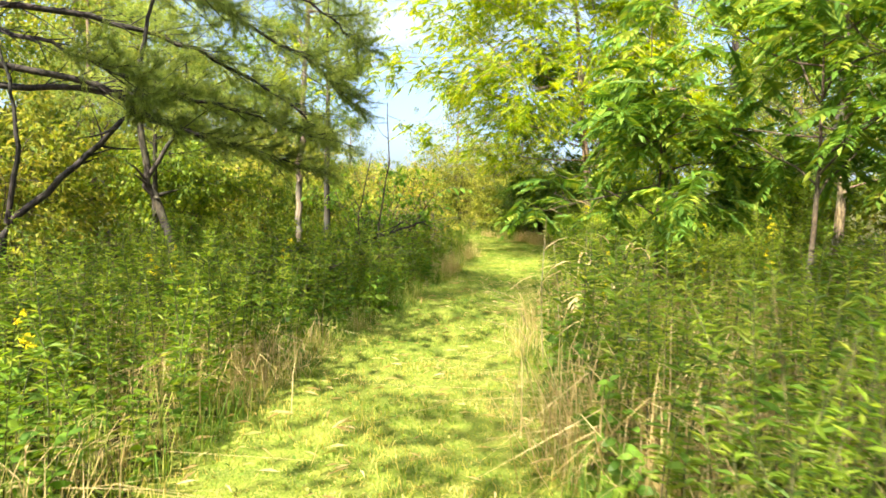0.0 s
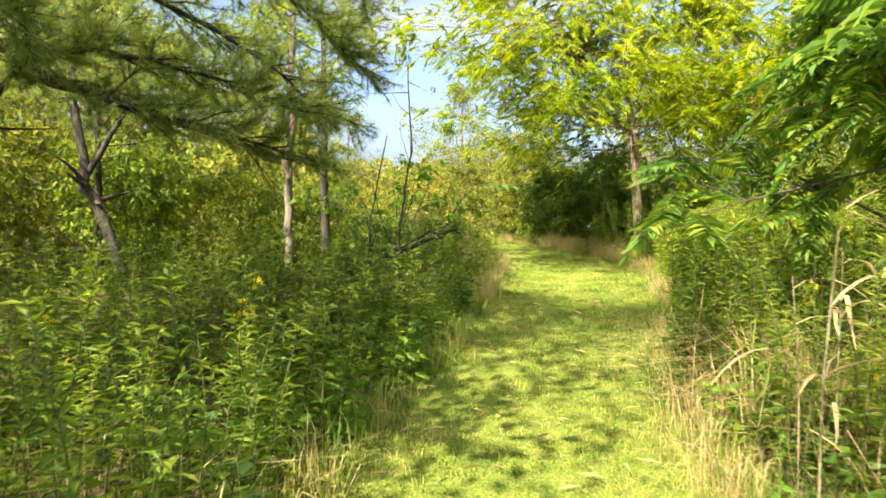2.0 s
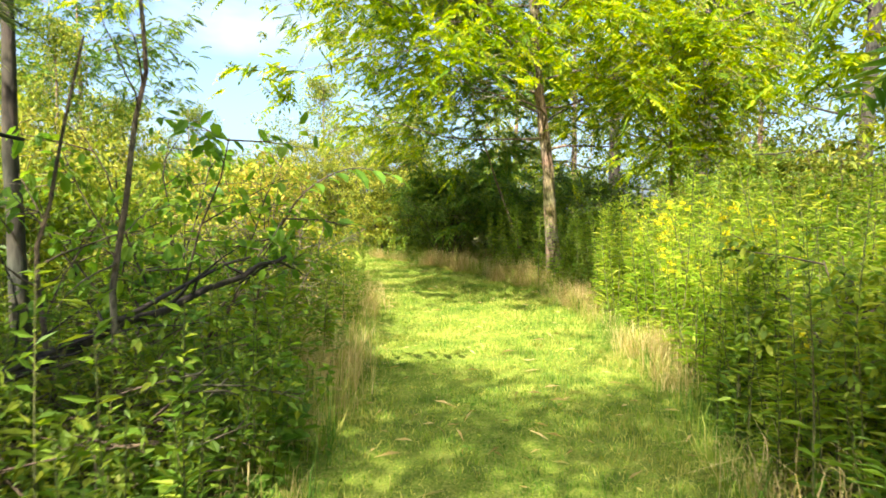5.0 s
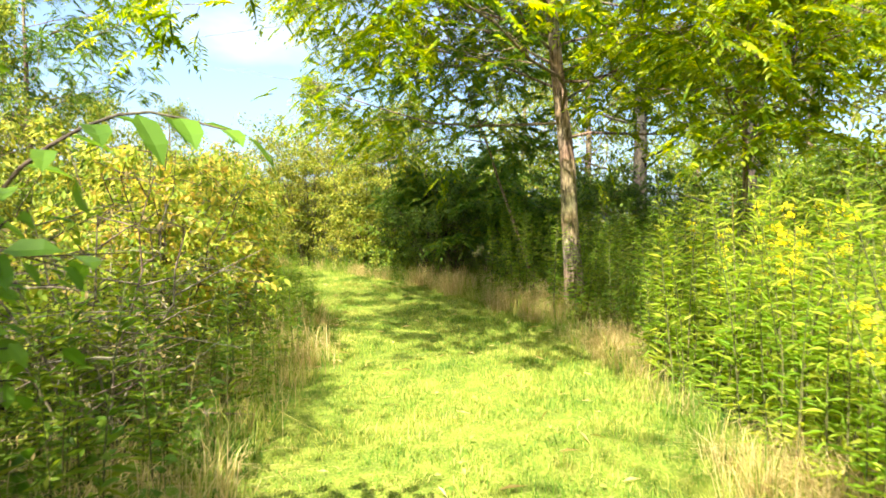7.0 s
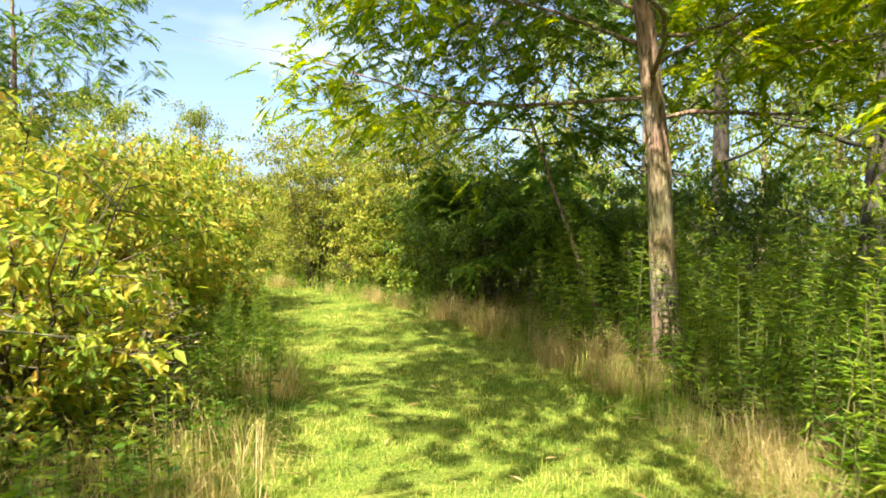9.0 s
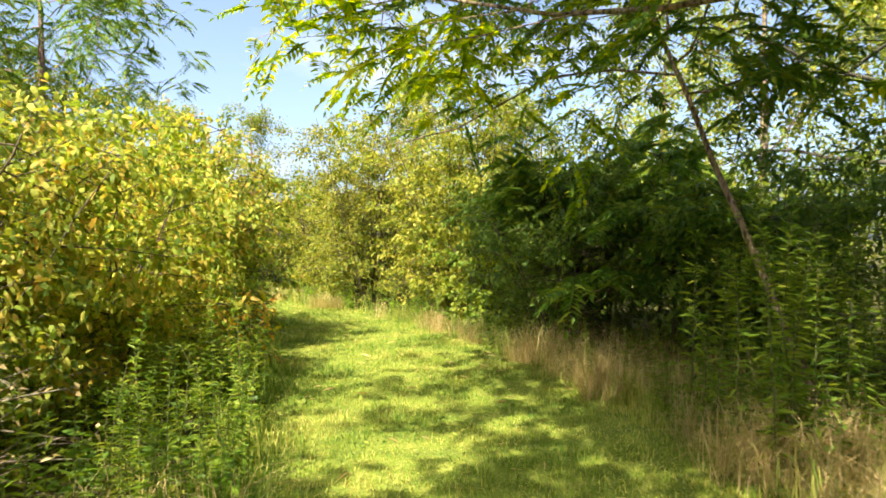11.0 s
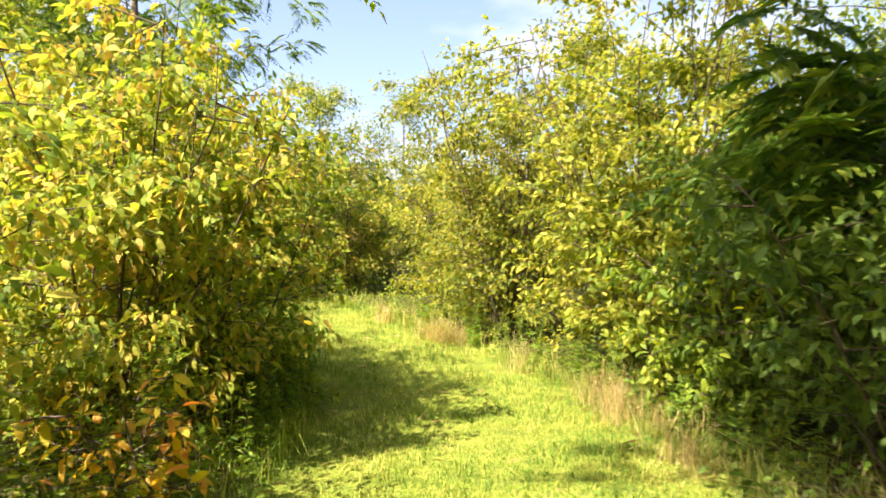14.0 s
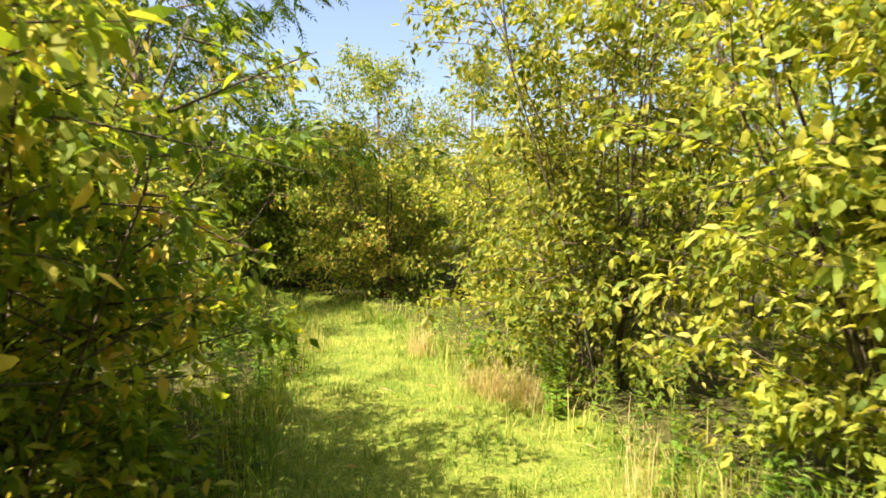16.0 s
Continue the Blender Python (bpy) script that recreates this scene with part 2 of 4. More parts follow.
class Heap:
    """Vertices and triangles gathered into one mesh."""

    def __init__(self):
        self.v, self.f, self.n = [], [], 0

    def add(self, v, f):
        if len(v):
            self.v.append(np.asarray(v, float).reshape(-1, 3))
            self.f.append(np.asarray(f, int).reshape(-1, 3) + self.n)
            self.n += len(self.v[-1])

    def leaves(self, at, way, length, wide, shape=LEAF4, up=None, rng=np.random):
        """A leaf at each place: its way, its length, and its width as a share of the length."""
        at, way = np.asarray(at, float), unit(np.asarray(way, float))
        if not len(at):
            return
        if up is None:
            up = np.array([0, 0, 1.0]) + rng.normal(0, 0.45, at.shape)
        side = unit(np.cross(up, way) + 1e-6)
        over = np.cross(way, side)
        length = np.broadcast_to(length, len(at)).reshape(-1, 1, 1)
        t, tris = shape
        v = at[:, None] + length * (t[None, :, :1] * way[:, None] + wide * t[None, :, 1:2] * side[:, None] + t[None, :, 2:] * over[:, None] * 0.6)
        f = tris[None] + (np.arange(len(at)) * len(t))[:, None, None]
        self.add(v.reshape(-1, 3), f.reshape(-1, 3))

    def tube(self, pts, r0, r1, sides=6):
        pts = np.asarray(pts, float)
        k = len(pts)
        tan = unit(np.gradient(pts, axis=0))
        ref = np.where(np.abs(tan[:, 2:]) > 0.9, [[1.0, 0, 0]], [[0, 0, 1.0]])
        a = unit(np.cross(tan, ref))
        b = np.cross(tan, a)
        ang = np.linspace(0, 2 * np.pi, sides, endpoint=False)
        rad = (r0 + (r1 - r0) * np.linspace(0, 1, k))[:, None, None] if np.ndim(r0) == 0 else np.asarray(r0)[:, None, None]
        ring = pts[:, None] + rad * (np.cos(ang)[None, :, None] * a[:, None] + np.sin(ang)[None, :, None] * b[:, None])
        f = []
        for i in range(k - 1):
            for j in range(sides):
                p, q = i * sides + j, i * sides + (j + 1) % sides
                f += [(p, q, q + sides), (p, q + sides, p + sides)]
        tip = k * sides
        f += [((k - 1) * sides + j, (k - 1) * sides + (j + 1) % sides, tip) for j in range(sides)]
        self.add(np.vstack([ring.reshape(-1, 3), pts[-1:] + tan[-1:] * rad.ravel()[-1]]), f)

    def mesh(self, name, material, smooth=False):
        v = np.concatenate(self.v) if self.v else np.zeros((0, 3))
        f = np.concatenate(self.f) if self.f else np.zeros((0, 3), int)
        me = bpy.data.meshes.new(name)
        me.vertices.add(len(v))
        me.vertices.foreach_set("co", v.astype(np.float32).ravel())
        me.loops.add(3 * len(f))
        me.loops.foreach_set("vertex_index", f.astype(np.int32).ravel())
        me.polygons.add(len(f))
        me.polygons.foreach_set("loop_start", np.arange(0, 3 * len(f), 3, dtype=np.int32))
        me.polygons.foreach_set("use_smooth", np.full(len(f), smooth))
        me.materials.append(material)
        me.update(calc_edges=True)
        return me


def part(name, heap, material, parent, label="", smooth=False):
    ob = new(name, heap.mesh(name, material, smooth))
    ob.parent = parent
    return tagged(ob, label)


def thing(name, place, label, category, group="", kind=""):
    ob = new(name)
    ob.location = place
    ob.empty_display_size = 0.2
    return tagged(ob, label, category, group, kind)


# ---- the plan: a mown grass lane that winds between two overgrown banks ----
EDGE_L = ([-6, 3.1, 4.8, 7.5, 8.8, 12.2, 14.2, 17, 20, 22.7, 25.2, 27.3, 28.3, 30.4, 33, 36, 40],
          [-1.6, -1.5, -1.3, -0.95, -0.5, 0.1, 0.4, 0.85, 1.05, 0.5, 0.1, -0.6, -1.2, -2.0, -3.6, -7, -12])
EDGE_R = ([-6, 3.1, 5.9, 8.3, 10, 12, 13.5, 15, 17, 19, 21, 22.8, 25, 26.7, 28.4, 30, 31.5, 34, 36, 40],
          [0.9, 0.8, 1.0, 1.3, 1.9, 2.7, 3.2, 3.5, 4.0, 4.1, 3.9, 3.6, 3.0, 2.3, 1.3, -0.2, -1.3, -3.4, -6, -10])
LANE = ([-6, 0, 2, 4.5, 7, 10.5, 12.3, 15.5, 18, 20.3, 22.6, 24.3, 26, 29], [0, 0, -0.5, -0.58, -0.27, 0.8, 1.3, 1.85, 2.05, 2.2, 1.9, 1.5, 0.8, -0.4])


def left_edge(y):
    return np.interp(y, *EDGE_L)


def right_edge(y):
    return np.interp(y, *EDGE_R)


def open_lane(p, wide=0.55):
    """Which places are clear of the headroom over the lane's middle."""
    p = np.asarray(p)
    return (np.abs(p[:, 0] - np.interp(p[:, 1], *LANE)) > wide) | (p[:, 2] > 2.3) | (p[:, 2] < 0.5) | (p[:, 1] > 27)


def ground_height(x, y):
    x, y = np.asarray(x, float), np.asarray(y, float)
    return 0.02 * np.sin(1.3 * x + 0.7 * y) + 0.015 * np.sin(2.9 * y - 1.1 * x) - 0.02


def build_ground():
    xs = np.concatenate([np.linspace(-900, -14, 14), np.linspace(-12, 16, 113), np.linspace(18, 900, 14)])
    ys = np.concatenate([np.linspace(-900, -10, 14), np.linspace(-8, 42, 201), np.linspace(45, 900, 14)])
    gx, gy = np.meshgrid(xs, ys)
    gz = ground_height(gx, gy)
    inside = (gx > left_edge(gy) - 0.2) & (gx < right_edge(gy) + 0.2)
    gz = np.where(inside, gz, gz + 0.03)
    h, nx = Heap(), len(xs)
    i, j = np.meshgrid(np.arange(len(ys) - 1), np.arange(nx - 1), indexing="ij")
    a = (i * nx + j).ravel()
    h.add(np.stack([gx, gy, gz], -1), np.concatenate([np.stack([a, a + 1, a + nx + 1], 1), np.stack([a, a + nx + 1, a + nx], 1)]))
    ob = new("ground", h.mesh("ground", M_GROUND, True))
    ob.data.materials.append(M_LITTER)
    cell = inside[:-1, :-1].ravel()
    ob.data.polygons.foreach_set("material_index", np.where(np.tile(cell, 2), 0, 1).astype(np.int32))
    tagged(ob, "gently uneven meadow soil under mown green turf", "ground", kind="structure")


build_ground()


def scatter(rng, n, x0, x1, y0, y1):
    return np.stack([rng.uniform(x0, x1, n), rng.uniform(y0, y1, n)], 1)


def blades(h, at, height, width, rng, lean=0.35, bend=0.4):
    """Grass blades: three-sided tapering strips that bend over."""
    n = len(at)
    yaw = rng.uniform(0, 2 * np.pi, n)
    out = np.stack([np.cos(yaw), np.sin(yaw), np.zeros(n)], 1)
    side = np.stack([-np.sin(yaw), np.cos(yaw), np.zeros(n)], 1) * (np.broadcast_to(width, n)[:, None] / 2)
    height = np.broadcast_to(height, n)[:, None]
    ln = np.minimum(np.abs(rng.normal(0, lean, n)), 1.15)[:, None]
    mid = at + height * (np.array([0, 0, 0.6]) + out * ln * 0.4)
    tip = at + height * (np.array([0, 0, 1.0]) * (1 - bend * ln) + out * ln * (1 + bend))
    v = np.stack([at - side, at + side, mid - side * 0.8, mid + side * 0.8, tip], 1)
    f = np.array([(0, 1, 3), (0, 3, 2), (2, 3, 4)])[None] + (np.arange(n) * 5)[:, None, None]
    h.add(v.reshape(-1, 3), f.reshape(-1, 3))


def build_turf():
    rng = np.random.default_rng(3)
    sunny, lush = Heap(), Heap()
    for y0, y1, dens, tall in ((1, 14, 3000, 0.042), (14, 27, 2900, 0.052), (27, 37, 1400, 0.075)):
        n = int((y1 - y0) * 6 * dens / 1.6)
        p = scatter(rng, n, -4, 5, y0, y1)
        keep = (p[:, 0] > left_edge(p[:, 1]) - 0.3) & (p[:, 0] < right_edge(p[:, 1]) + 0.3)
        p = p[keep]
        near = np.minimum(p[:, 0] - left_edge(p[:, 1]), right_edge(p[:, 1]) - p[:, 0])
        clump = 0.8 + 0.45 * np.sin(3.1 * p[:, 0] + 1.7 * np.sin(2.3 * p[:, 1])) * np.sin(2.7 * p[:, 1] + p[:, 0])
        clump += 0.4 * np.sin(9.1 * p[:, 0] + 2 * np.sin(5.3 * p[:, 1])) * np.sin(8.3 * p[:, 1] + 3 * np.sin(2 * p[:, 0]))
        tallness = tall * rng.uniform(0.5, 1.5, len(p)) * clump + np.clip(0.35 - near, 0, 0.5) * 0.25 * rng.random(len(p))
        at = np.column_stack([p, ground_height(p[:, 0], p[:, 1]) - 0.005])
        green = p[:, 1] + rng.normal(0, 1.6, len(p)) > 6.0
        for h, pick in ((sunny, ~green), (lush, green)):
            blades(h, at[pick], np.maximum(tallness, 0.015)[pick], 0.0065, rng, 0.85, 0.35)
    # clover and plantain among the blades
    p = scatter(rng, 7000, -3.5, 4.5, 1, 32)
    p = p[(p[:, 0] > left_edge(p[:, 1]) - 0.2) & (p[:, 0] < right_edge(p[:, 1]) + 0.2)]
    p = p[np.sin(2.1 * p[:, 0] + np.sin(1.9 * p[:, 1])) * np.sin(1.7 * p[:, 1]) > 0.1]
    at = np.column_stack([p, ground_height(p[:, 0], p[:, 1]) + rng.uniform(0.01, 0.045, len(p))])
    lush.leaves(at, rng.normal(0, 1, at.shape) * (1, 1, 0.2) + (0, 0, 0.2), rng.uniform(0.018, 0.05, len(p)), 0.6, rng=rng)
    # straw left by the mower
    p = scatter(rng, 5000, -2, 4, 1, 30)
    p = p[(p[:, 0] > left_edge(p[:, 1])) & (p[:, 0] < right_edge(p[:, 1])) & (rng.random(5000) < np.clip(1.25 - p[:, 1] / 14, 0.15, 1))]
    at = np.column_stack([p, ground_height(p[:, 0], p[:, 1]) + rng.uniform(0.02, 0.06, len(p))])
    straw = Heap()
    straw.leaves(at, rng.normal(0, 1, at.shape) * (1, 1, 0.12), rng.uniform(0.06, 0.16, len(p)), 0.035, rng=rng)
    tagged(new("mown_grass", sunny.mesh("mown_grass", M_TURF)), "short sun-dried yellow-green mown grass of the lane", "grass", kind="stuff")
    tagged(new("lush_grass", lush.mesh("lush_grass", M_LUSH)), "short lush green mown grass with clover on the lane", "grass", kind="stuff")
    tagged(new("grass_clippings", straw.mesh("grass_clippings", M_DRY)), "scattered bleached grass clippings on the turf", "grass", kind="stuff")


build_turf()


# ---- herbs ----
def herb(rng, height, n_leaves, leaf_len, wide, flower=False, droop=0.2, shape=LEAF4):
    """Heaps of stem, leaves and flowers of one upright leafy herb."""
    stem, leaves, flowers = Heap(), Heap(), Heap()
    bend = rng.normal(0, 0.10, 2) * height
    t = np.linspace(0, 1, 6)
    pts = np.stack([bend[0] * t**2, bend[1] * t**2, height * t], 1)
    stem.tube(pts[[0, 2, 3, 5]], 0.0045 * (0.6 + height * 0.5), 0.0015, 3)
    s = np.sort(rng.uniform(0.08, 1.0, n_leaves))
    at = np.stack([np.interp(s, t, pts[:, k]) for k in range(3)], 1)
    ang = np.arange(n_leaves) * 2.4 + rng.normal(0, 0.3, n_leaves)
    rise = rng.normal(0.35, 0.25, n_leaves) - droop * (1 - s)
    way = np.stack([np.cos(ang), np.sin(ang), rise], 1)
    leaves.leaves(at, way, leaf_len * (1.15 - 0.6 * s) * rng.uniform(0.7, 1.2, n_leaves), wide, shape, rng=rng)
    if flower:
        for k in range(5):
            a, r = rng.uniform(0, 6.28), rng.uniform(0.03, 0.08)
            q = np.linspace(0, 1, 16)
            base = pts[-1] - np.array([0, 0, 0.22 * rng.random()])
            arc = base + np.stack([np.cos(a) * r * q, np.sin(a) * r * q, 0.10 * q - 0.09 * q**2], 1)
            stem.tube(arc[::5], 0.0015, 0.0008, 3)
            arc = np.repeat(arc[3:], 3, 0) + rng.normal(0, 0.008, (39, 3))
            flowers.leaves(arc, rng.normal(0, 1, arc.shape) + (0, 0, 0.7), 0.013, 0.8, rng=rng)
    return stem, leaves, flowers


def merged(h, parts, at, turn, size):
    """Adds copies of a heap, turned about z, scaled and moved."""
    v, f = np.concatenate(parts.v), np.concatenate(parts.f)
    c, s = np.cos(turn), np.sin(turn)
    x = (v[None, :, 0] * c[:, None] - v[None, :, 1] * s[:, None]) * size[:, None] + at[:, 0, None]
    y = (v[None, :, 0] * s[:, None] + v[None, :, 1] * c[:, None]) * size[:, None] + at[:, 1, None]
    z = v[None, :, 2] * size[:, None] + at[:, 2, None]
    h.add(np.stack([x, y, z], -1).reshape(-1, 3), (f[None] + (np.arange(len(at)) * len(v))[:, None, None]).reshape(-1, 3))


def on_ground(p):
    return np.column_stack([p, ground_height(p[:, 0], p[:, 1])])


def herb_models(name, seed, count, label, category, group, leaf_mat, **kw):
    out = []
    rng = np.random.default_rng(seed)
    for k in range(count):
        args = dict(kw)
        args["height"] = kw["height"] * rng.uniform(0.85, 1.15)
        args["flower"] = kw.get("flower", False) and k == 0
        out.append(herb(rng, **args))
    return dict(name=name, models=out, label=label, category=category, group=group, leaf=leaf_mat)


def plant_things(spec, places, sizes, rng):
    """Each herb a thing of its own; alike ones share their meshes."""
    firsts = {}
    for n, ((x, y, z), s) in enumerate(zip(places, sizes)):
        k = n % len(spec["models"])
        m = pose(x, y, z, rng.normal(0, 5), rng.normal(0, 5), rng.uniform(0, 360)) @ Matrix.Scale(s, 4)
        if k not in firsts:
            ob = thing(spec["name"], (0, 0, 0), spec["label"], spec["category"], spec["group"])
            stem, leaves, flowers = spec["models"][k]
            part("stem", stem, M_STEM, ob)
            part("leaves", leaves, spec["leaf"], ob)
            if flowers.n:
                part("flower_head", flowers, M_FLOWER, ob, "bright yellow plume of tiny flowers")
            ob.matrix_basis = m
            firsts[k] = (ob, s)
        else:
            copy = copy_thing(firsts[k][0], Matrix.Identity(4))
            copy.matrix_basis = m


def plant_stuff(name, spec, places, sizes, rng, label):
    """The uncounted rest of the herbs: leaves and stems in one piece each."""
    ob = thing(name, (0, 0, 0), label, spec["category"], kind="stuff")
    stems, leaves, flowers = Heap(), Heap(), Heap()
    turn = rng.uniform(0, 6.28, len(places))
    for k, (a, b, c) in enumerate(spec["models"]):
        pick = np.arange(len(places)) % len(spec["models"]) == k
        if pick.any():
            for target, source in ((stems, a), (leaves, b), (flowers, c)):
                if source.n:
                    merged(target, source, places[pick], turn[pick], sizes[pick])
    part("stems", stems, M_STEM, ob)
    part("leaves", leaves, spec["leaf"], ob)
    if flowers.n:
        part("flowers", flowers, M_FLOWER, ob)


def bank(rng, n, side, y0, y1, near, far, power=1.4):
    """Places on a bank: from near to far metres out from the lane's edge."""
    y = rng.uniform(y0, y1, n)
    d = near + (far - near) * rng.random(n) ** power
    x = left_edge(y) - d if side < 0 else right_edge(y) + d
    return on_ground(np.stack([x, y], 1))


rng = np.random.default_rng(11)
LEAFY = herb_models("leafy_weed", 21, 5, "upright green leafy weed on the lane's verge", "weed", "weeds on the verge", M_WEED,
                    height=0.9, n_leaves=46, leaf_len=0.11, wide=0.24)
GOLDEN = herb_models("goldenrod", 22, 14, "tall yellow-green goldenrod with a yellow flower plume", "wildflower", "goldenrods on the verge", M_GOLD,
                     height=1.15, n_leaves=64, leaf_len=0.11, wide=0.17, flower=True)
BUDDED = herb_models("tall_weed", 24, 4, "tall narrow-leaved green weed with drooping leaves", "weed", "tall weeds on the verge", M_WEED,
                     height=1.7, n_leaves=80, leaf_len=0.14, wide=0.18, droop=0.6)
BROAD = herb_models("broad_leaved_weed", 25, 4, "low broad-leaved green weed at the verge", "weed", "broad-leaved weeds", M_BIGLEAF,
                    height=0.45, n_leaves=22, leaf_len=0.13, wide=0.55, droop=0.5, shape=LEAF6)


def size_of(n, lo, hi):
    return rng.uniform(lo, hi, n)


def stock(spec, label, lists, things_max=220):
    """Puts a spec's plants: the first ones as things, the rest as stuff."""
    places = np.concatenate([a for a, _ in lists])
    sizes = np.concatenate([b for _, b in lists])
    order = np.argsort(np.abs(places[:, 0] - np.interp(places[:, 1], *LANE)))
    places, sizes = places[order], sizes[order]
    plant_things(spec, places[:things_max], sizes[:things_max], rng)
    if len(places) > things_max:
        plant_stuff(spec["name"] + "_growth", spec, places[things_max:], sizes[things_max:], rng, label)


stock(LEAFY, "dense green leafy weeds covering the banks", [
    (bank(rng, 1100, -1, 0.3, 16, 0.1, 5.5), size_of(1100, 0.55, 1.25)),
    (bank(rng, 1100, 1, 0.3, 12, 0.1, 5.5), size_of(1100, 0.6, 1.35)),
    (bank(rng, 260, -1, 15, 31, -0.05, 1.6), size_of(260, 0.4, 0.9)),
    (bank(rng, 260, 1, 12, 20, 0.6, 4.5), size_of(260, 0.6, 1.1)),
    (bank(rng, 160, 1, 21, 31, -0.05, 1.0), size_of(160, 0.3, 0.7)),
])
stock(GOLDEN, "dense yellow-green goldenrods in flower", [
    (bank(rng, 150, -1, 0.5, 7, 0.4, 4.0), size_of(150, 0.6, 1.0)),
    (bank(rng, 260, 1, 0.5, 9, 0.3, 4.5), size_of(260, 0.6, 1.1)),
    (bank(rng, 760, 1, 10.2, 16.6, 0.15, 3.6), size_of(760, 0.75, 1.4)),
], 200)
stock(BUDDED, "tall narrow-leaved green weeds", [
    (bank(rng, 260, 1, 11.5, 18.0, 1.4, 4.5), size_of(260, 0.85, 1.15)),
    (bank(rng, 110, 1, 18.0, 22.5, 0.9, 3.0), size_of(110, 0.6, 1.0)),
    (bank(rng, 130, 1, 15.8, 19.3, 0.35, 2.2), size_of(130, 0.6, 1.0)),
    (bank(rng, 26, 1, 18.8, 21.6, 0.15, 0.8), size_of(26, 0.65, 1.05)),
    (on_ground(np.array([(3.95, 20.2), (4.05, 20.5), (3.98, 20.75), (4.15, 20.35), (4.3, 20.9), (4.35, 19.6), (4.25, 19.3), (4.55, 19.0), (4.0, 21.1)])), size_of(9, 0.9, 1.1)),
    (bank(rng, 90, -1, 0.5, 5, 0.6, 3.5), size_of(90, 0.5, 0.75)),
    (bank(rng, 60, -1, 19.5, 24, 0.0, 0.6), size_of(60, 0.35, 0.65)),
], 200)
stock(BROAD, "low broad-leaved green weeds", [
    (bank(rng, 330, 1, 0.3, 9, 0.0, 3.0), size_of(330, 0.6, 1.3)),
    (bank(rng, 300, -1, 0.3, 14, 0.0, 3.0), size_of(300, 0.6, 1.2)),
    (bank(rng, 160, -1, 14, 31, 0.0, 1.5), size_of(160, 0.5, 1.0)),
    (bank(rng, 120, 1, 20, 31, 0.0, 1.2), size_of(120, 0.5, 0.9)),
], 200)


def build_undergrowth():
    """Low creeping leaves that cover the soil of both banks."""
    h = Heap()
    for side in (-1, 1):
        p = bank(rng, 21000, side, -1, 37, -0.05, 6.5, 1.2)
        p[:, 2] += 0.30 * rng.random(len(p)) ** 1.5 * np.clip(np.minimum(p[:, 0] - right_edge(p[:, 1]), 9) * 3 if side > 0 else (left_edge(p[:, 1]) - p[:, 0]) * 3, 0.1, 1)
        h.leaves(p, rng.normal(0, 1, p.shape) * (1, 1, 0.3) + (0, 0, 0.15), 0.075 * rng.uniform(0.6, 1.4, len(p)), 0.5, rng=rng)
    tagged(new("undergrowth", h.mesh("undergrowth", M_GREEN)), "low creeping green undergrowth covering the banks", "undergrowth", kind="stuff")


build_undergrowth()


def dry_tuft(rng, n, height, spread):
    h = Heap()
    p = rng.normal(0, spread, (n, 2))
    blades(h, np.column_stack([p, np.zeros(n)]), height * rng.uniform(0.3, 1.2, n), 0.0045, rng, 0.9, 0.45)
    return h


def build_dry_grass():
    models = [dry_tuft(rng, 46, 0.42, 0.09) for _ in range(4)]
    groups = [(bank(rng, 120, -1, 0.5, 14, -0.15, 0.5), 0.3, 0.9), (bank(rng, 150, 1, 0.5, 13, -0.15, 0.8), 0.4, 1.2),
              (bank(rng, 150, 1, 12, 17.5, -0.15, 0.5), 0.5, 1.0), (bank(rng, 150, 1, 17, 20.5, -0.15, 1.4), 0.5, 1.2), (bank(rng, 260, 1, 19.8, 24.5, -0.15, 1.5), 0.5, 1.4),
              (bank(rng, 190, -1, 12.5, 19.5, -0.15, 0.8), 0.5, 1.2), (bank(rng, 170, 1, 24.5, 31, -0.25, 0.25), 0.5, 1.0),
              (bank(rng, 30, -1, 26, 34, -0.1, 0.3), 0.4, 0.8), (bank(rng, 260, 1, 0.8, 8.5, 0.05, 2.6), 1.2, 2.2), (bank(rng, 130, -1, 1, 6.5, -0.05, 1.5), 0.8, 1.6)]
    places = np.concatenate([a for a, _, _ in groups])
    sizes = np.concatenate([size_of(len(a), lo, hi) for a, lo, hi in groups])
    patchy = np.sin(1.9 * places[:, 1] + 1.3 * np.sign(places[:, 0])) + 0.6 * np.sin(4.3 * places[:, 1]) + rng.normal(0, 0.5, len(places))
    keep = (patchy > 0.0) | ((patchy > -0.45) & (places[:, 1] > 17.0) & (places[:, 1] < 24.5) & (places[:, 0] > 2.5))
    places, sizes = places[keep], sizes[keep]
    order = np.argsort(np.abs(places[:, 0] - np.interp(places[:, 1], *LANE)))
    firsts = {}
    for n, i in enumerate(order[:280]):
        m = pose(*places[i], 0, 0, rng.uniform(0, 360)) @ Matrix.Scale(sizes[i], 4)
        k = n % 4
        if k not in firsts:
            firsts[k] = new("dry_grass_tuft", models[k].mesh("dry_grass_tuft", M_DRY))
            tagged(firsts[k], "tuft of bleached tan dry grass at the lane's edge", "grass", "dry grass tufts")
            firsts[k].matrix_basis = m
        else:
            copy_thing(firsts[k], Matrix.Identity(4)).matrix_basis = m
    h = Heap()
    rest = order[280:]
    for k in range(4):
        r = rest[k::4]
        merged(h, models[k], places[r], rng.uniform(0, 6.28, len(r)), sizes[r])
    tagged(new("dry_grass_growth", h.mesh("dry_grass_growth", M_DRY)), "bleached tan dry grass along the banks", "grass", kind="stuff")


build_dry_grass()


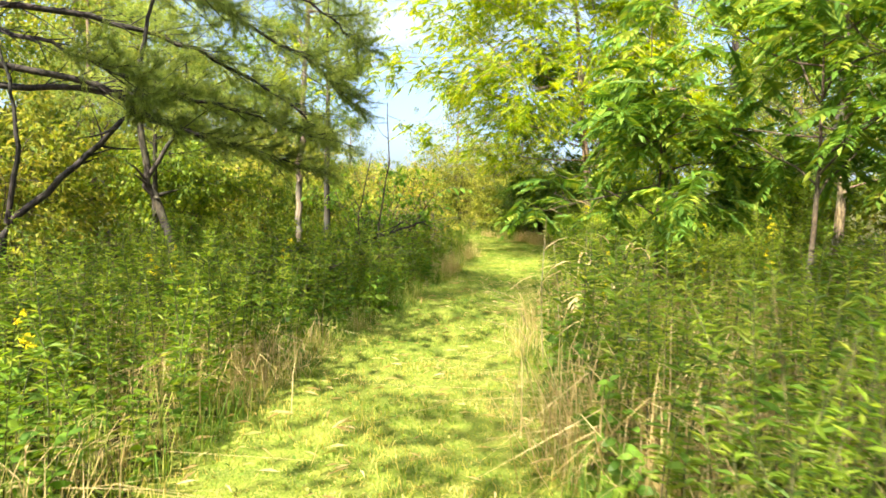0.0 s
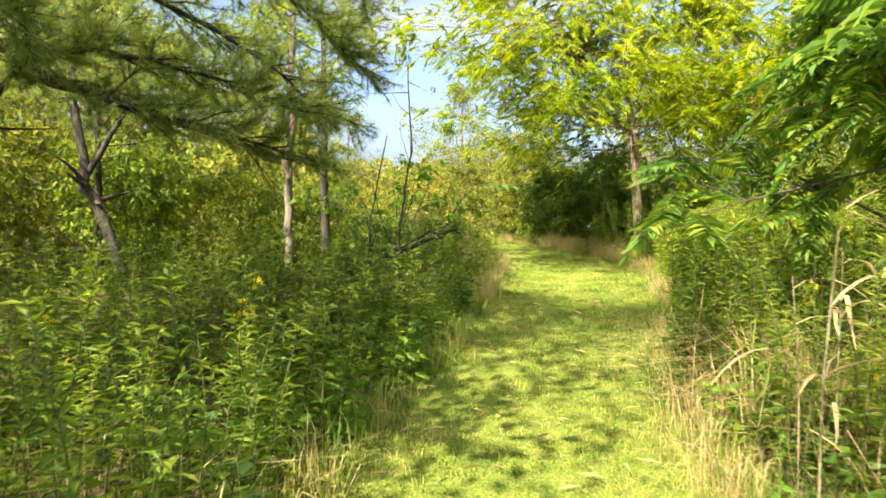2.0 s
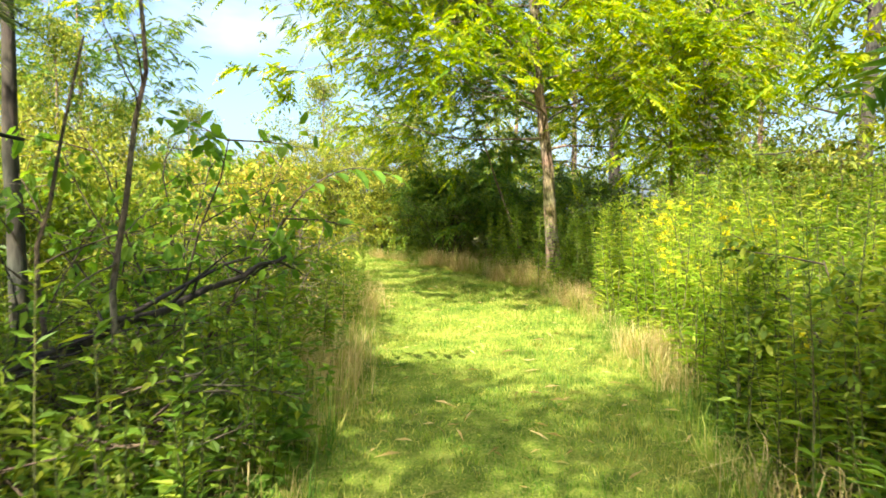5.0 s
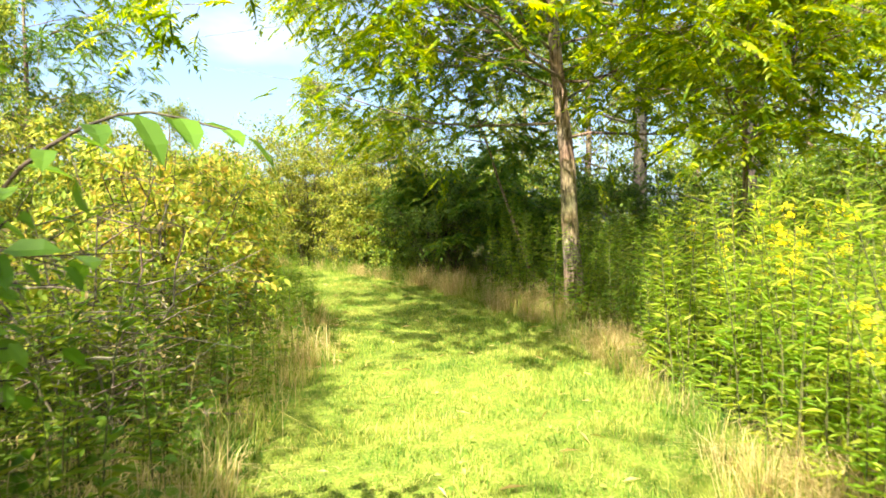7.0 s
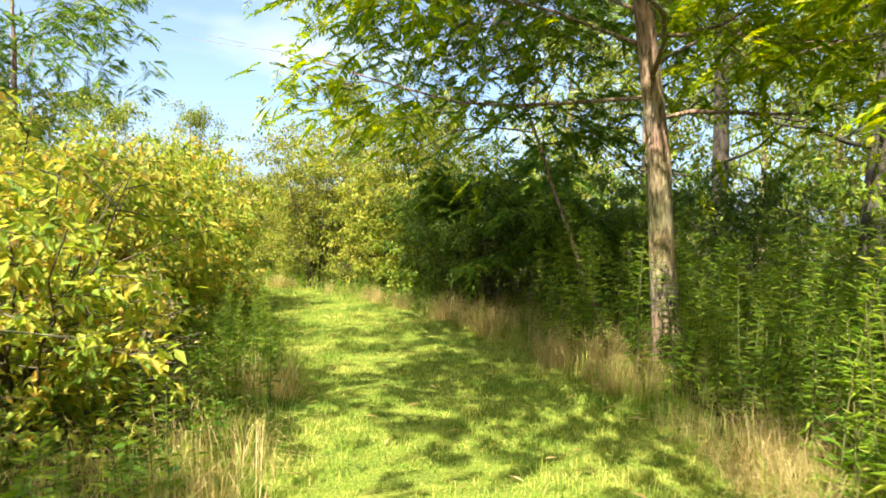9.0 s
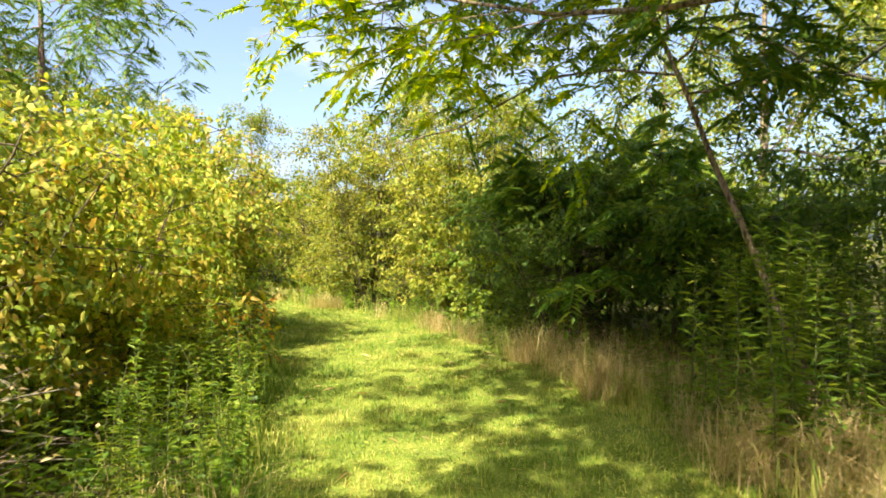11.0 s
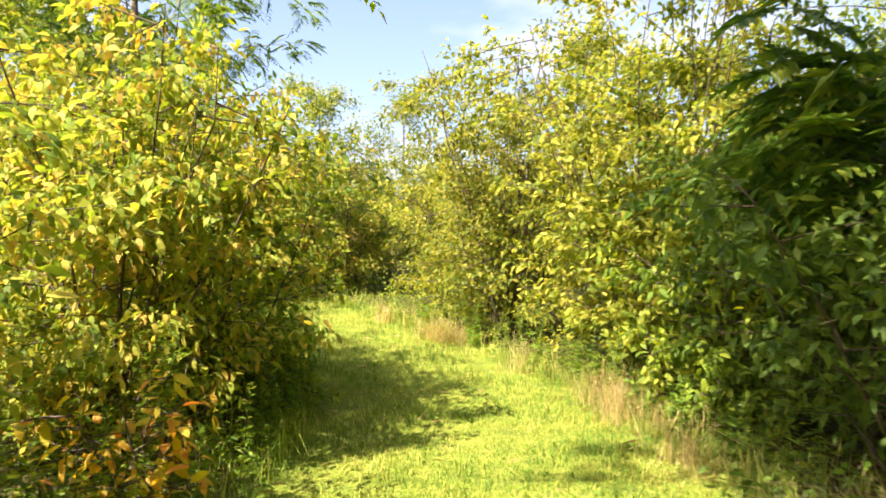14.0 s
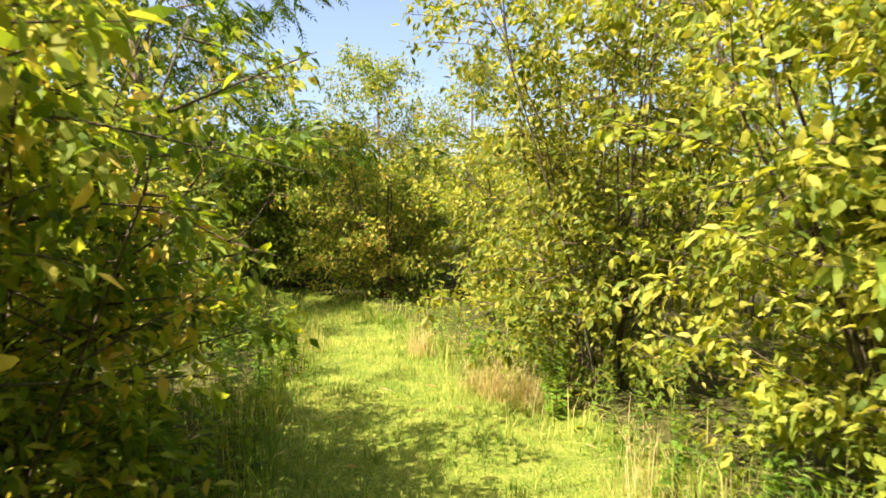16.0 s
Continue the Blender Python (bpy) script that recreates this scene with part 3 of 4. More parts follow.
def build_edge_grass():
    """Long green grass where the mower does not reach."""
    h = Heap()
    for side, y0, y1, n in ((-1, 0.5, 34, 9000), (1, 0.5, 33, 9000)):
        p = bank(rng, n, side, y0, y1, -0.15, 0.9, 1.6)
        keep = np.sin(2.3 * p[:, 1] + side) + 0.5 * np.sin(5.1 * p[:, 1]) + rng.normal(0, 0.6, n) > -0.3
        p = p[keep]
        blades(h, p, rng.uniform(0.10, 0.42, len(p)), 0.007, rng, 0.7, 0.45)
    tagged(new("verge_grass", h.mesh("verge_grass", M_LUSH)), "long uncut green grass along the lane's edges", "grass", kind="stuff")


build_edge_grass()


# ---- woody plants ----
def curve_out(rng, start, way, length, lift, n=5, wobble=0.06):
    """A bending shoot: its points from start along way, lifted or drooping."""
    pts, p, w = [np.array(start, float)], np.array(start, float), unit(np.array(way, float))
    for _ in range(n - 1):
        w = unit(w + np.array([0, 0, lift / n]) + rng.normal(0, wobble, 3))
        p = p + w * length / (n - 1)
        pts.append(p)
    return np.array(pts)


def along(pts, s):
    t = np.linspace(0, 1, len(pts))
    return np.stack([np.interp(s, t, pts[:, k]) for k in range(3)], 1)


def compound(h, at, way, length, pairs, leaflet, rng, wide=0.30):
    """Feather-like leaves: pairs of leaflets along a drooping stalk."""
    at, way = np.asarray(at, float), unit(np.asarray(way, float))
    n = len(at)
    if not n:
        return
    length = np.broadcast_to(length, n)
    side = unit(np.cross(way, np.array([0, 0, 1.0]) + rng.normal(0, 0.25, (n, 3))))
    drop = np.array([0, 0, -1.0])
    h.leaves(at, way * 1.0 + drop * 0.18, length, 0.02, rng=rng)
    for k in range(pairs):
        s = 0.22 + 0.74 * (k + 0.5) / pairs
        p = at + way * (length * s)[:, None] + drop * (length * 0.30 * s * s)[:, None]
        size = leaflet * (0.75 + 0.5 * np.sin(np.pi * (0.15 + 0.75 * s))) * rng.uniform(0.85, 1.1, n)
        for sg in (-1, 1):
            w = side * sg + way * 0.45 + drop * rng.uniform(0.1, 0.5, n)[:, None]
            h.leaves(p, w, size, wide, up=np.array([0, 0, 1.0]) + side * sg * 0.2 + rng.normal(0, 0.2, (n, 3)), rng=rng)
    end = at + way * length[:, None] + drop * (length * 0.30)[:, None]
    h.leaves(end, way + drop * 0.6, leaflet, wide, rng=rng)


def shrub(name, place, height, radius, stems, leaves, leaf_len, leaf_mat, label, seed, wide=0.45, shape=LEAF4, low=0.03,
          category="shrub", group="", droop=0.5, stem_mat=None, thick=0.014, keep_out=True, hollow=None):
    """A many-stemmed shrub: arching stems, side shoots, twigs, and leaves on the twigs."""
    rng = np.random.default_rng(seed)
    ob = thing(name, place, label, category, group)
    woods, crown = [], Heap()
    twigs = []
    for _ in range(stems):
        wood = Heap()
        woods.append(wood)
        a, out = rng.uniform(0, 6.28), radius * math.sqrt(rng.uniform(0.03, 1.0)) * 0.85
        top = height * rng.uniform(0.72, 1.0) * (1 - 0.30 * (out / radius) ** 2)
        t = np.linspace(0, 1, 7)
        foot = rng.normal(0, 0.10 * radius, 2)
        pts = np.stack([foot[0] + np.cos(a) * out * t**1.1, foot[1] + np.sin(a) * out * t**1.1, top * t], 1) + rng.normal(0, 0.03 * radius, (7, 3)) * t[:, None]
        wood.tube(pts, thick * rng.uniform(0.7, 1.3), 0.004, 5)
        for s in rng.uniform(low, 1.0, 10):
            b = rng.uniform(0, 6.28)
            base = along(pts, np.array([s]))[0]
            sub = curve_out(rng, base, (np.cos(b), np.sin(b), rng.uniform(-0.2, 0.7)), radius * rng.uniform(0.3, 0.6) * (1.5 - 0.6 * s), -0.25)
            wood.tube(sub[[0, 2, 4]], 0.006, 0.002, 4)
            twigs.append(sub)
            for s2 in rng.uniform(0.2, 1.0, 3):
                c = b + rng.uniform(-1.3, 1.3)
                tw = curve_out(rng, along(sub, np.array([s2]))[0], (np.cos(c), np.sin(c), rng.uniform(-0.3, 0.6)), radius * rng.uniform(0.10, 0.25), -0.2, 4)
                wood.tube(tw[[0, 3]], 0.003, 0.0012, 3)
                twigs.append(tw)
    each = max(1, leaves // len(twigs))
    at, way = [], []
    for tw in twigs:
        s = rng.uniform(0.1, 1.05, each)
        at.append(along(tw, np.clip(s, 0, 1)) + rng.normal(0, 0.035 * radius, (each, 3)))
        d = unit(tw[-1] - tw[0])
        way.append(d * 0.6 + rng.normal(0, 0.6, (each, 3)) + (0, 0, -droop))
    at, way = np.concatenate(at), np.concatenate(way)
    ok = at[:, 2] > 0.08
    if keep_out:
        ok &= open_lane(at + np.array(place))
    if hollow is not None:
        ok &= np.linalg.norm((at + np.array(place) - np.array(hollow[:3])) * (1, 1, 0.8), axis=1) > hollow[3]
    at, way = at[ok], way[ok]
    crown.leaves(at, way, leaf_len * rng.uniform(0.65, 1.2, len(at)), wide, shape, rng=rng)
    for wood in woods:
        part("stem", wood, stem_mat or M_TWIG, ob, smooth=True)
    part("crown", crown, leaf_mat, ob)
    return ob


def tree(name, place, height, trunk_r, spread, limbs, leaves, leaf_mat, bark, label, seed, first=0.25, lean=(0, 0), leaf_len=0.1, kind="simple",
         pairs=7, twigs_each=7, droop=0.4, lift=0.5, wide=0.45, category="tree", group="", keep_out=True, shape=LEAF4, below=None, reach=None, fine=2, loose=0.06, airy=None, lowest=0.0, clear=None, widest=None):
    """A tree: tapered trunk, limbs with twigs, and a crown of single leaves."""
    rng = np.random.default_rng(seed)
    ob = thing(name, place, label, category, group)
    trunk, woods, crown = Heap(), [], Heap()
    t = np.linspace(0, 1, 14)
    axis = np.stack([lean[0] * t * height, lean[1] * t * height, height * t], 1) + np.cumsum(rng.normal(0, 0.03 * height / 14, (14, 3)), 0) * (t > 0)[:, None]
    rad = trunk_r * (1 - 0.85 * t) + trunk_r * 0.35 * np.exp(-t * 26)
    trunk.tube(axis, rad, 0, 12)
    twigs = []
    for k in range(limbs):
        wood = Heap()
        woods.append(wood)
        f = (k + rng.random()) / limbs
        s = first + (0.98 - first) * f
        a = k * 2.4 + rng.normal(0, 0.4)
        base = along(axis, np.array([s]))[0]
        long = spread * (0.72 + 0.6 * math.sin(math.pi * min(1, 0.15 + 0.85 * f)) - 0.35 * f) * rng.uniform(0.7, 1.2)
        if reach is not None:
            long *= 1 + reach[2] * np.cos(a - math.atan2(reach[1], reach[0]))
        pts = curve_out(rng, base, (np.cos(a), np.sin(a), rng.uniform(0.15, 0.9) if below is None else below + rng.uniform(-0.15, 0.4)), long, lift, 8, 0.17)
        sag = np.maximum(pts[:, 2], base[2] - 0.25 * np.linalg.norm(pts[:, :2] - base[:2], axis=1))
        pts[:, 2] = np.maximum(sag, np.where(np.arange(8) > 0, min(base[2], lowest), 0))
        if clear is not None:
            w = pts + np.array(place)
            over = (w[:, 0] < clear[0] + 0.25 + clear[2] * (w[:, 1] - clear[1])) & (w[:, 1] > clear[1] - 0.2)
            if over.any():
                pts = along(pts[:max(2, int(np.argmax(over)))], np.linspace(0, 1, 8))
        wood.tube(pts, max(0.012, trunk_r * (1 - 0.8 * s) * 0.25), 0.004, 6)
        for s2 in np.linspace(0.22, 1.0, twigs_each):
            b = a + rng.choice([-1, 1]) * rng.uniform(0.3, 1.5)
            tw = curve_out(rng, along(pts, np.array([s2]))[0], (np.cos(b), np.sin(b), rng.uniform(-0.5, 0.8)), long * rng.uniform(0.2, 0.42), -0.15, 5, 0.12)
            if keep_out and not open_lane(tw + np.array(place), 0.9).all():
                continue
            wood.tube(tw[[0, 2, 4]], 0.007, 0.002, 3)
            twigs.append(tw)
            for s3 in rng.uniform(0.3, 1.0, fine):
                c = b + rng.uniform(-1.4, 1.4)
                tz = curve_out(rng, along(tw, np.array([s3]))[0], (np.cos(c), np.sin(c), rng.uniform(-0.6, 0.8)), long * rng.uniform(0.08, 0.2), -0.2, 3, 0.1)
                wood.tube(tz[[0, 2]], 0.004, 0.002, 3)
                twigs.append(tz)
    each = max(1, leaves // len(twigs))
    at, way = [], []
    for tw in twigs:
        s = rng.uniform(0.15, 1.0, each)
        at.append(along(tw, s) + rng.normal(0, loose, (each, 3)))
        way.append(unit(tw[-1] - tw[0]) * 0.6 + rng.normal(0, 0.55, (each, 3)) + (0, 0, -droop))
    at, way = np.concatenate(at), np.concatenate(way)
    ok = at[:, 2] > 0.3
    if keep_out:
        ok &= open_lane(at + np.array(place), 0.9)
    if airy is not None:
        w = at + np.array(place)
        ok &= ~((w[:, 0] > airy[0]) & (w[:, 1] > airy[1]) & (w[:, 1] < airy[3]) & (w[:, 2] < airy[2]) & (rng.random(len(w)) < 0.85))
    if clear is not None:
        w = at + np.array(place)
        ok &= ~((w[:, 0] < clear[0] + clear[2] * (w[:, 1] - clear[1])) & (w[:, 1] > clear[1]))
    if widest is not None:
        ok &= at[:, 0] + place[0] < widest
    at, way = at[ok], way[ok]
    if kind == "feather":
        compound(crown, at, way * (1, 1, 0.45), leaf_len * rng.uniform(0.7, 1.15, len(at)), pairs, leaf_len * 0.26, rng, wide)
    elif kind == "needles":
        n = 17
        p = np.repeat(at, n, 0)
        w = np.repeat(unit(way * (1, 1, 0.6)), n, 0) * 0.9 + rng.normal(0, 0.55, (len(p), 3))
        crown.leaves(p, w, leaf_len * rng.uniform(0.6, 1.1, len(p)), wide, NEEDLE, rng=rng)
    else:
        crown.leaves(at, way, leaf_len * rng.uniform(0.65, 1.2, len(at)), wide, shape, rng=rng)
    part("trunk", trunk, bark, ob, smooth=True)
    for wood in woods:
        part("limb", wood, bark, ob, smooth=True)
    part("crown", crown, leaf_mat, ob)
    return ob


# the walnut that overhangs the lane, and its younger neighbours
WALNUT = "walnut tree with a furrowed grey-brown trunk and feather-like yellow-green leaves"
tree("walnut_tree", (4.62, 19.4, 0), 9.0, 0.13, 4.2, 42, 11500, M_WALNUT, M_BARK, WALNUT,
     5, first=0.27, lean=(-0.09, 0.0), leaf_len=0.31, kind="feather", pairs=6, twigs_each=10, lift=-0.05, wide=0.42, below=0.15, reach=(-1, 0.1, 0.5), loose=0.16, airy=(2.3, 17.0, 5.2, 19.8), lowest=2.5, clear=(1.5, 19.3, -0.3))
tree("walnut_tree", (4.5, 20.4, 0), 6.4, 0.029, 2.4, 20, 1500, M_SUMAC, M_BARK, "slender leaning walnut whose boughs hang over the lane",
     6, first=0.36, lean=(-0.24, 0.42), leaf_len=0.34, kind="feather", pairs=6, twigs_each=8, lift=-0.05, wide=0.40, below=0.15, reach=(-1, 0.2, 0.2), loose=0.15, lowest=2.3)
tree("walnut_tree", (5.7, 17.3, 0), 4.2, 0.045, 1.8, 18, 1200, M_WALNUT, M_BARK, "low young walnut with sunlit yellow-green leaves",
     11, first=0.5, leaf_len=0.36, kind="feather", pairs=6, twigs_each=7, lift=0.1, wide=0.40, loose=0.15, lowest=1.95)
tree("walnut_tree", (-7.2, 33.8, 0), 9.5, 0.14, 3.8, 24, 2200, M_SUMAC, M_BARK, "spreading green walnut tree behind the yellow shrubs",
     7, first=0.25, leaf_len=0.45, kind="feather", pairs=6, lift=0.2, wide=0.36, loose=0.12)
tree("walnut_tree", (6.9, 11.2, 0), 7.5, 0.09, 2.7, 20, 1800, M_WALNUT, M_BARK, "walnut tree rising from the bank with yellow-green leaves",
     8, first=0.2, leaf_len=0.42, kind="feather", pairs=6, lift=0.2, wide=0.34, loose=0.12)
tree("walnut_tree", (6.4, 7.2, 0), 7.0, 0.08, 2.7, 22, 2400, M_SUMAC, M_BARK, "walnut tree rising from the bank with green leaves",
     9, first=0.2, leaf_len=0.32, kind="feather", pairs=6, lift=0.2, wide=0.34, loose=0.12)
# sumac saplings on the bank
for k, (x, y, h, s) in enumerate(((2.55, 7.5, 2.7, 1.45), (3.6, 6.2, 3.4, 1.7), (5.4, 7.8, 4.6, 1.9), (4.4, 4.6, 3.6, 1.7), (3.6, 25.2, 2.2, 1.1), (4.9, 24.2, 1.9, 1.0), (5.4, 26.0, 2.6, 1.2))):
    tree("sumac", (x, y, 0), h, 0.035, s, 13, 360, M_SUMAC, M_TWIG, "young sumac with long feather-like green leaves on the bank", 40 + k,
         first=0.42, leaf_len=0.46, kind="feather", pairs=8, twigs_each=4, lift=0.15, wide=0.36, group="sumacs on the bank", fine=1)
# pines
for x, y, h, sp, sd in ((10.1, 23.4, 15, 3.8, 61), (12.3, 20.6, 15, 3.8, 62), (9.4, 26.6, 14, 3.2, 65)):
    tree("pine_tree", (x, y, 0), h, 0.20, sp, 34, 1700, M_NEEDLE, M_PINE_BARK, "tall dark pine with bare lower trunk", sd,
         first=0.15, leaf_len=0.16, kind="needles", droop=0.05, twigs_each=7, lift=-0.1, wide=0.07, below=-0.05, group="pines beyond the bank", loose=0.12)
tree("pine_tree", (-2.07, 13.2, 0), 5.8, 0.075, 1.4, 22, 2000, M_NEEDLE, M_PINE_BARK, "slender pine beside the lane with soft needle boughs", 64,
     first=0.6, leaf_len=0.14, kind="needles", droop=0.0, twigs_each=8, lift=0.0, wide=0.07, below=0.1, reach=(-1, -0.5, 0.7), loose=0.13, widest=-1.0)
tree("pine_tree", (-5.6, 13.6, 0), 5.2, 0.07, 1.7, 26, 3000, M_NEEDLE, M_PINE_BARK, "young pine with soft needle boughs among the shrubs", 66,
     first=0.42, leaf_len=0.15, kind="needles", droop=0.0, twigs_each=8, lift=0.0, wide=0.07, below=0.1, loose=0.14)


def bough_pine(place, height, trunk_r, boughs, label, seed, leafy_from):
    """A pine with long drooping boughs given one by one; flat sprays of needles on their outer parts."""
    rng = np.random.default_rng(seed)
    ob = thing("pine_tree", place, label, "tree", "pines beyond the bank")
    foot = np.array(place, float)
    trunk, crown = Heap(), Heap()
    t = np.linspace(0, 1, 10)
    trunk.tube(np.stack([0.02 * height * np.sin(5 * t), 0.015 * height * np.sin(4 * t + 1), height * t], 1), trunk_r * (1 - 0.8 * t), 0, 12)
    part("trunk", trunk, M_PINE_BARK, ob, smooth=True)
    for pts in boughs:
        wood = Heap()
        p = np.array(pts, float) - foot
        q = along(p, np.linspace(0, 1, 22))
        q[1:-1] = (q[:-2] + q[1:-1] + q[2:]) / 3 + rng.normal(0, 0.018, (20, 3))
        wood.tube(q, 0.055, 0.008, 7)
        for s in np.linspace(0.18, 1.0, 46):
            base = along(q, np.array([s]))[0]
            d = unit(along(q, np.array([min(1, s + 0.05)]))[0] - along(q, np.array([s - 0.05]))[0])
            side = unit(np.cross(d, (0, 0, 1.0))) * rng.choice([-1, 1])
            leafy = base[0] + foot[0] > leafy_from
            tw = curve_out(rng, base, d * 0.7 + side * rng.uniform(0.3, 1.0) + (0, 0, rng.uniform(-0.25, 0.55)), rng.uniform(0.45, 1.05) * (1.25 - 0.6 * s), -0.1, 6, 0.10)
            wood.tube(tw[[0, 2, 3, 5]], 0.010, 0.003, 4)
            if not leafy:
                continue
            shoots = [tw]
            for s2 in rng.uniform(0.2, 0.95, 6):
                shoots.append(curve_out(rng, along(tw, np.array([s2]))[0], unit(tw[-1] - tw[0]) + rng.normal(0, 0.5, 3) + (0, 0, 0.15), rng.uniform(0.18, 0.38), 0.1, 4, 0.1))
                wood.tube(shoots[-1][[0, 3]], 0.004, 0.002, 3)
            for sh in shoots:
                n = 70
                at = along(sh, rng.uniform(0.15, 1.0, n))
                w = unit(sh[-1] - sh[0]) * 0.9 + rng.normal(0, 0.6, (n, 3))
                crown.leaves(at, w, 0.12 * rng.uniform(0.7, 1.15, n), 0.055, NEEDLE, rng=rng)
        part("limb", wood, M_DEAD_BARK, ob, smooth=True)
    part("crown", crown, M_NEEDLE, ob)
    return ob


bough_pine((-7.4, 8.6, 0), 8.0, 0.16, [
    [(-7.4, 8.6, 2.9), (-5.4, 9.2, 2.85), (-4.2, 9.3, 2.78), (-3.5, 9.5, 2.8), (-2.6, 9.9, 2.6), (-1.9, 10.3, 2.3)],
    [(-7.4, 8.6, 3.3), (-4.7, 9.2, 2.95), (-4.05, 9.3, 2.55), (-3.3, 9.6, 2.25), (-2.55, 9.9, 2.1), (-1.8, 10.3, 1.85)],
    [(-7.4, 8.6, 3.9), (-5.0, 9.4, 3.9), (-3.6, 9.9, 3.6), (-2.4, 10.5, 3.0), (-1.7, 10.8, 2.4)],
    [(-7.4, 8.6, 4.6), (-5.0, 9.6, 4.6), (-3.4, 10.3, 4.3), (-2.0, 10.9, 3.6), (-1.4, 11.2, 3.0)],
    [(-7.4, 8.6, 5.2), (-5.0, 9.8, 5.4), (-3.2, 10.4, 5.0), (-1.8, 10.9, 4.4), (-1.3, 11.1, 3.9)],
    [(-7.4, 8.6, 3.5), (-5.8, 8.3, 3.5), (-4.6, 8.1, 3.2), (-3.7, 8.3, 2.8)],
    [(-7.4, 8.6, 5.0), (-5.4, 8.3, 5.0), (-3.8, 8.7, 4.6), (-2.8, 9.1, 3.9)]],
    "pine with dark bare branches and long drooping soft needle boughs", 68, -4.5)
# an unseen tall tree, added so that its crown shades the lane
tree("tall_tree", (-4.3, 5.0, 0), 10.0, 0.15, 3.0, 30, 8000, M_FAR, M_BARK, "tall leafy tree added unseen on the bank to shade the lane", 69,
     first=0.52, lean=(0.12, 0.06), leaf_len=0.15, wide=0.55, keep_out=False, loose=0.2, lowest=5.0, lift=0.3)

# a second unseen tree behind the start, added to shade the lane's near end
tree("tall_tree", (-1.8, -1.3, 0), 9.5, 0.15, 2.5, 24, 4200, M_FAR, M_BARK, "tall leafy tree added unseen on the bank to shade the lane", 70,
     first=0.52, lean=(0.05, 0.03), leaf_len=0.16, wide=0.55, keep_out=False, loose=0.2, lowest=4.8, lift=0.3)


def limbs_thing(name, label, runs, bark, category="tree"):
    """A bare woody thing from named runs: points, thick end, thin end."""
    foot = Vector(runs[0][0][0])
    ob = thing(name, foot, label, category)
    rng = np.random.default_rng(len(runs))
    for n, (pts, r0, r1) in enumerate(runs):
        h = Heap()
        p = np.array(pts, float) - np.array(foot)
        t = np.linspace(0, 1, 4 * len(p))
        q = along(p, t) + rng.normal(0, r0 * 0.3, (len(t), 3)) * (t > 0)[:, None]
        h.tube(q, r0, r1, 8)
        for s in rng.uniform(0.35, 1, 7):
            d = unit(p[-1] - p[0]) * 0.5 + rng.normal(0, 0.6, 3)
            h.tube(curve_out(rng, along(p, np.array([s]))[0], d, rng.uniform(0.25, 0.8), 0.1, 6, 0.15), max(r1, 0.006), 0.002, 4)
        part("trunk" if n == 0 else "limb", h, bark, ob, smooth=True)
    return ob


limbs_thing("dead_tree", "dead forked dark tree leaning in the weeds", [
    ([(-5.9, 8.7, -0.05), (-5.6, 8.8, 1.0), (-4.75, 9.0, 1.8), (-4.1, 9.1, 2.5), (-3.9, 9.15, 3.6), (-3.6, 9.2, 4.9)], 0.055, 0.02),
    ([(-5.6, 8.8, 1.0), (-5.45, 8.85, 2.0), (-5.6, 8.9, 2.9), (-6.0, 9.0, 4.0)], 0.04, 0.012),
    ([(-4.1, 9.1, 2.5), (-3.3, 10.0, 2.25), (-2.5, 11.2, 1.98), (-1.7, 12.3, 1.8)], 0.035, 0.012)], M_DEAD_BARK)
limbs_thing("leaning_tree", "leaning bare brown tree among the shrubs", [
    ([(-4.9, 13.0, -0.05), (-5.1, 13.0, 0.7), (-5.5, 13.0, 1.7), (-5.7, 13.1, 3.0), (-5.6, 13.2, 4.6)], 0.10, 0.05),
    ([(-5.5, 13.0, 1.7), (-5.0, 13.1, 2.6), (-4.8, 13.2, 3.8)], 0.05, 0.02)], M_PINE_BARK)
limbs_thing("peeling_tree", "dead tree with a pale peeling trunk", [
    ([(-2.78, 14.05, -0.05), (-2.8, 14.05, 1.2), (-2.76, 14.05, 2.4), (-2.7, 14.05, 4.2), (-2.6, 14.1, 6.0)], 0.075, 0.045)], M_PALE_BARK)
limbs_thing("fallen_bough", "dark fallen bough lying across the weeds", [
    ([(-2.2, 10.0, 0.35), (-1.4, 10.7, 0.6), (-0.6, 11.7, 0.9), (-0.1, 12.6, 1.05)], 0.04, 0.012),
    ([(-2.0, 10.1, 0.40), (-1.1, 11.0, 0.75), (-0.35, 11.9, 1.1)], 0.028, 0.008)], M_DEAD_BARK, "branch")
limbs_thing("sapling", "bare thin saplings with few leaves", [
    ([(-0.85, 11.0, 0), (-0.9, 11.0, 1.0), (-0.75, 11.05, 2.0), (-0.8, 11.1, 3.0)], 0.021, 0.006),
    ([(-1.15, 11.1, 0), (-1.25, 11.1, 1.1), (-1.05, 11.2, 2.2)], 0.018, 0.006)], M_TWIG, "sapling")

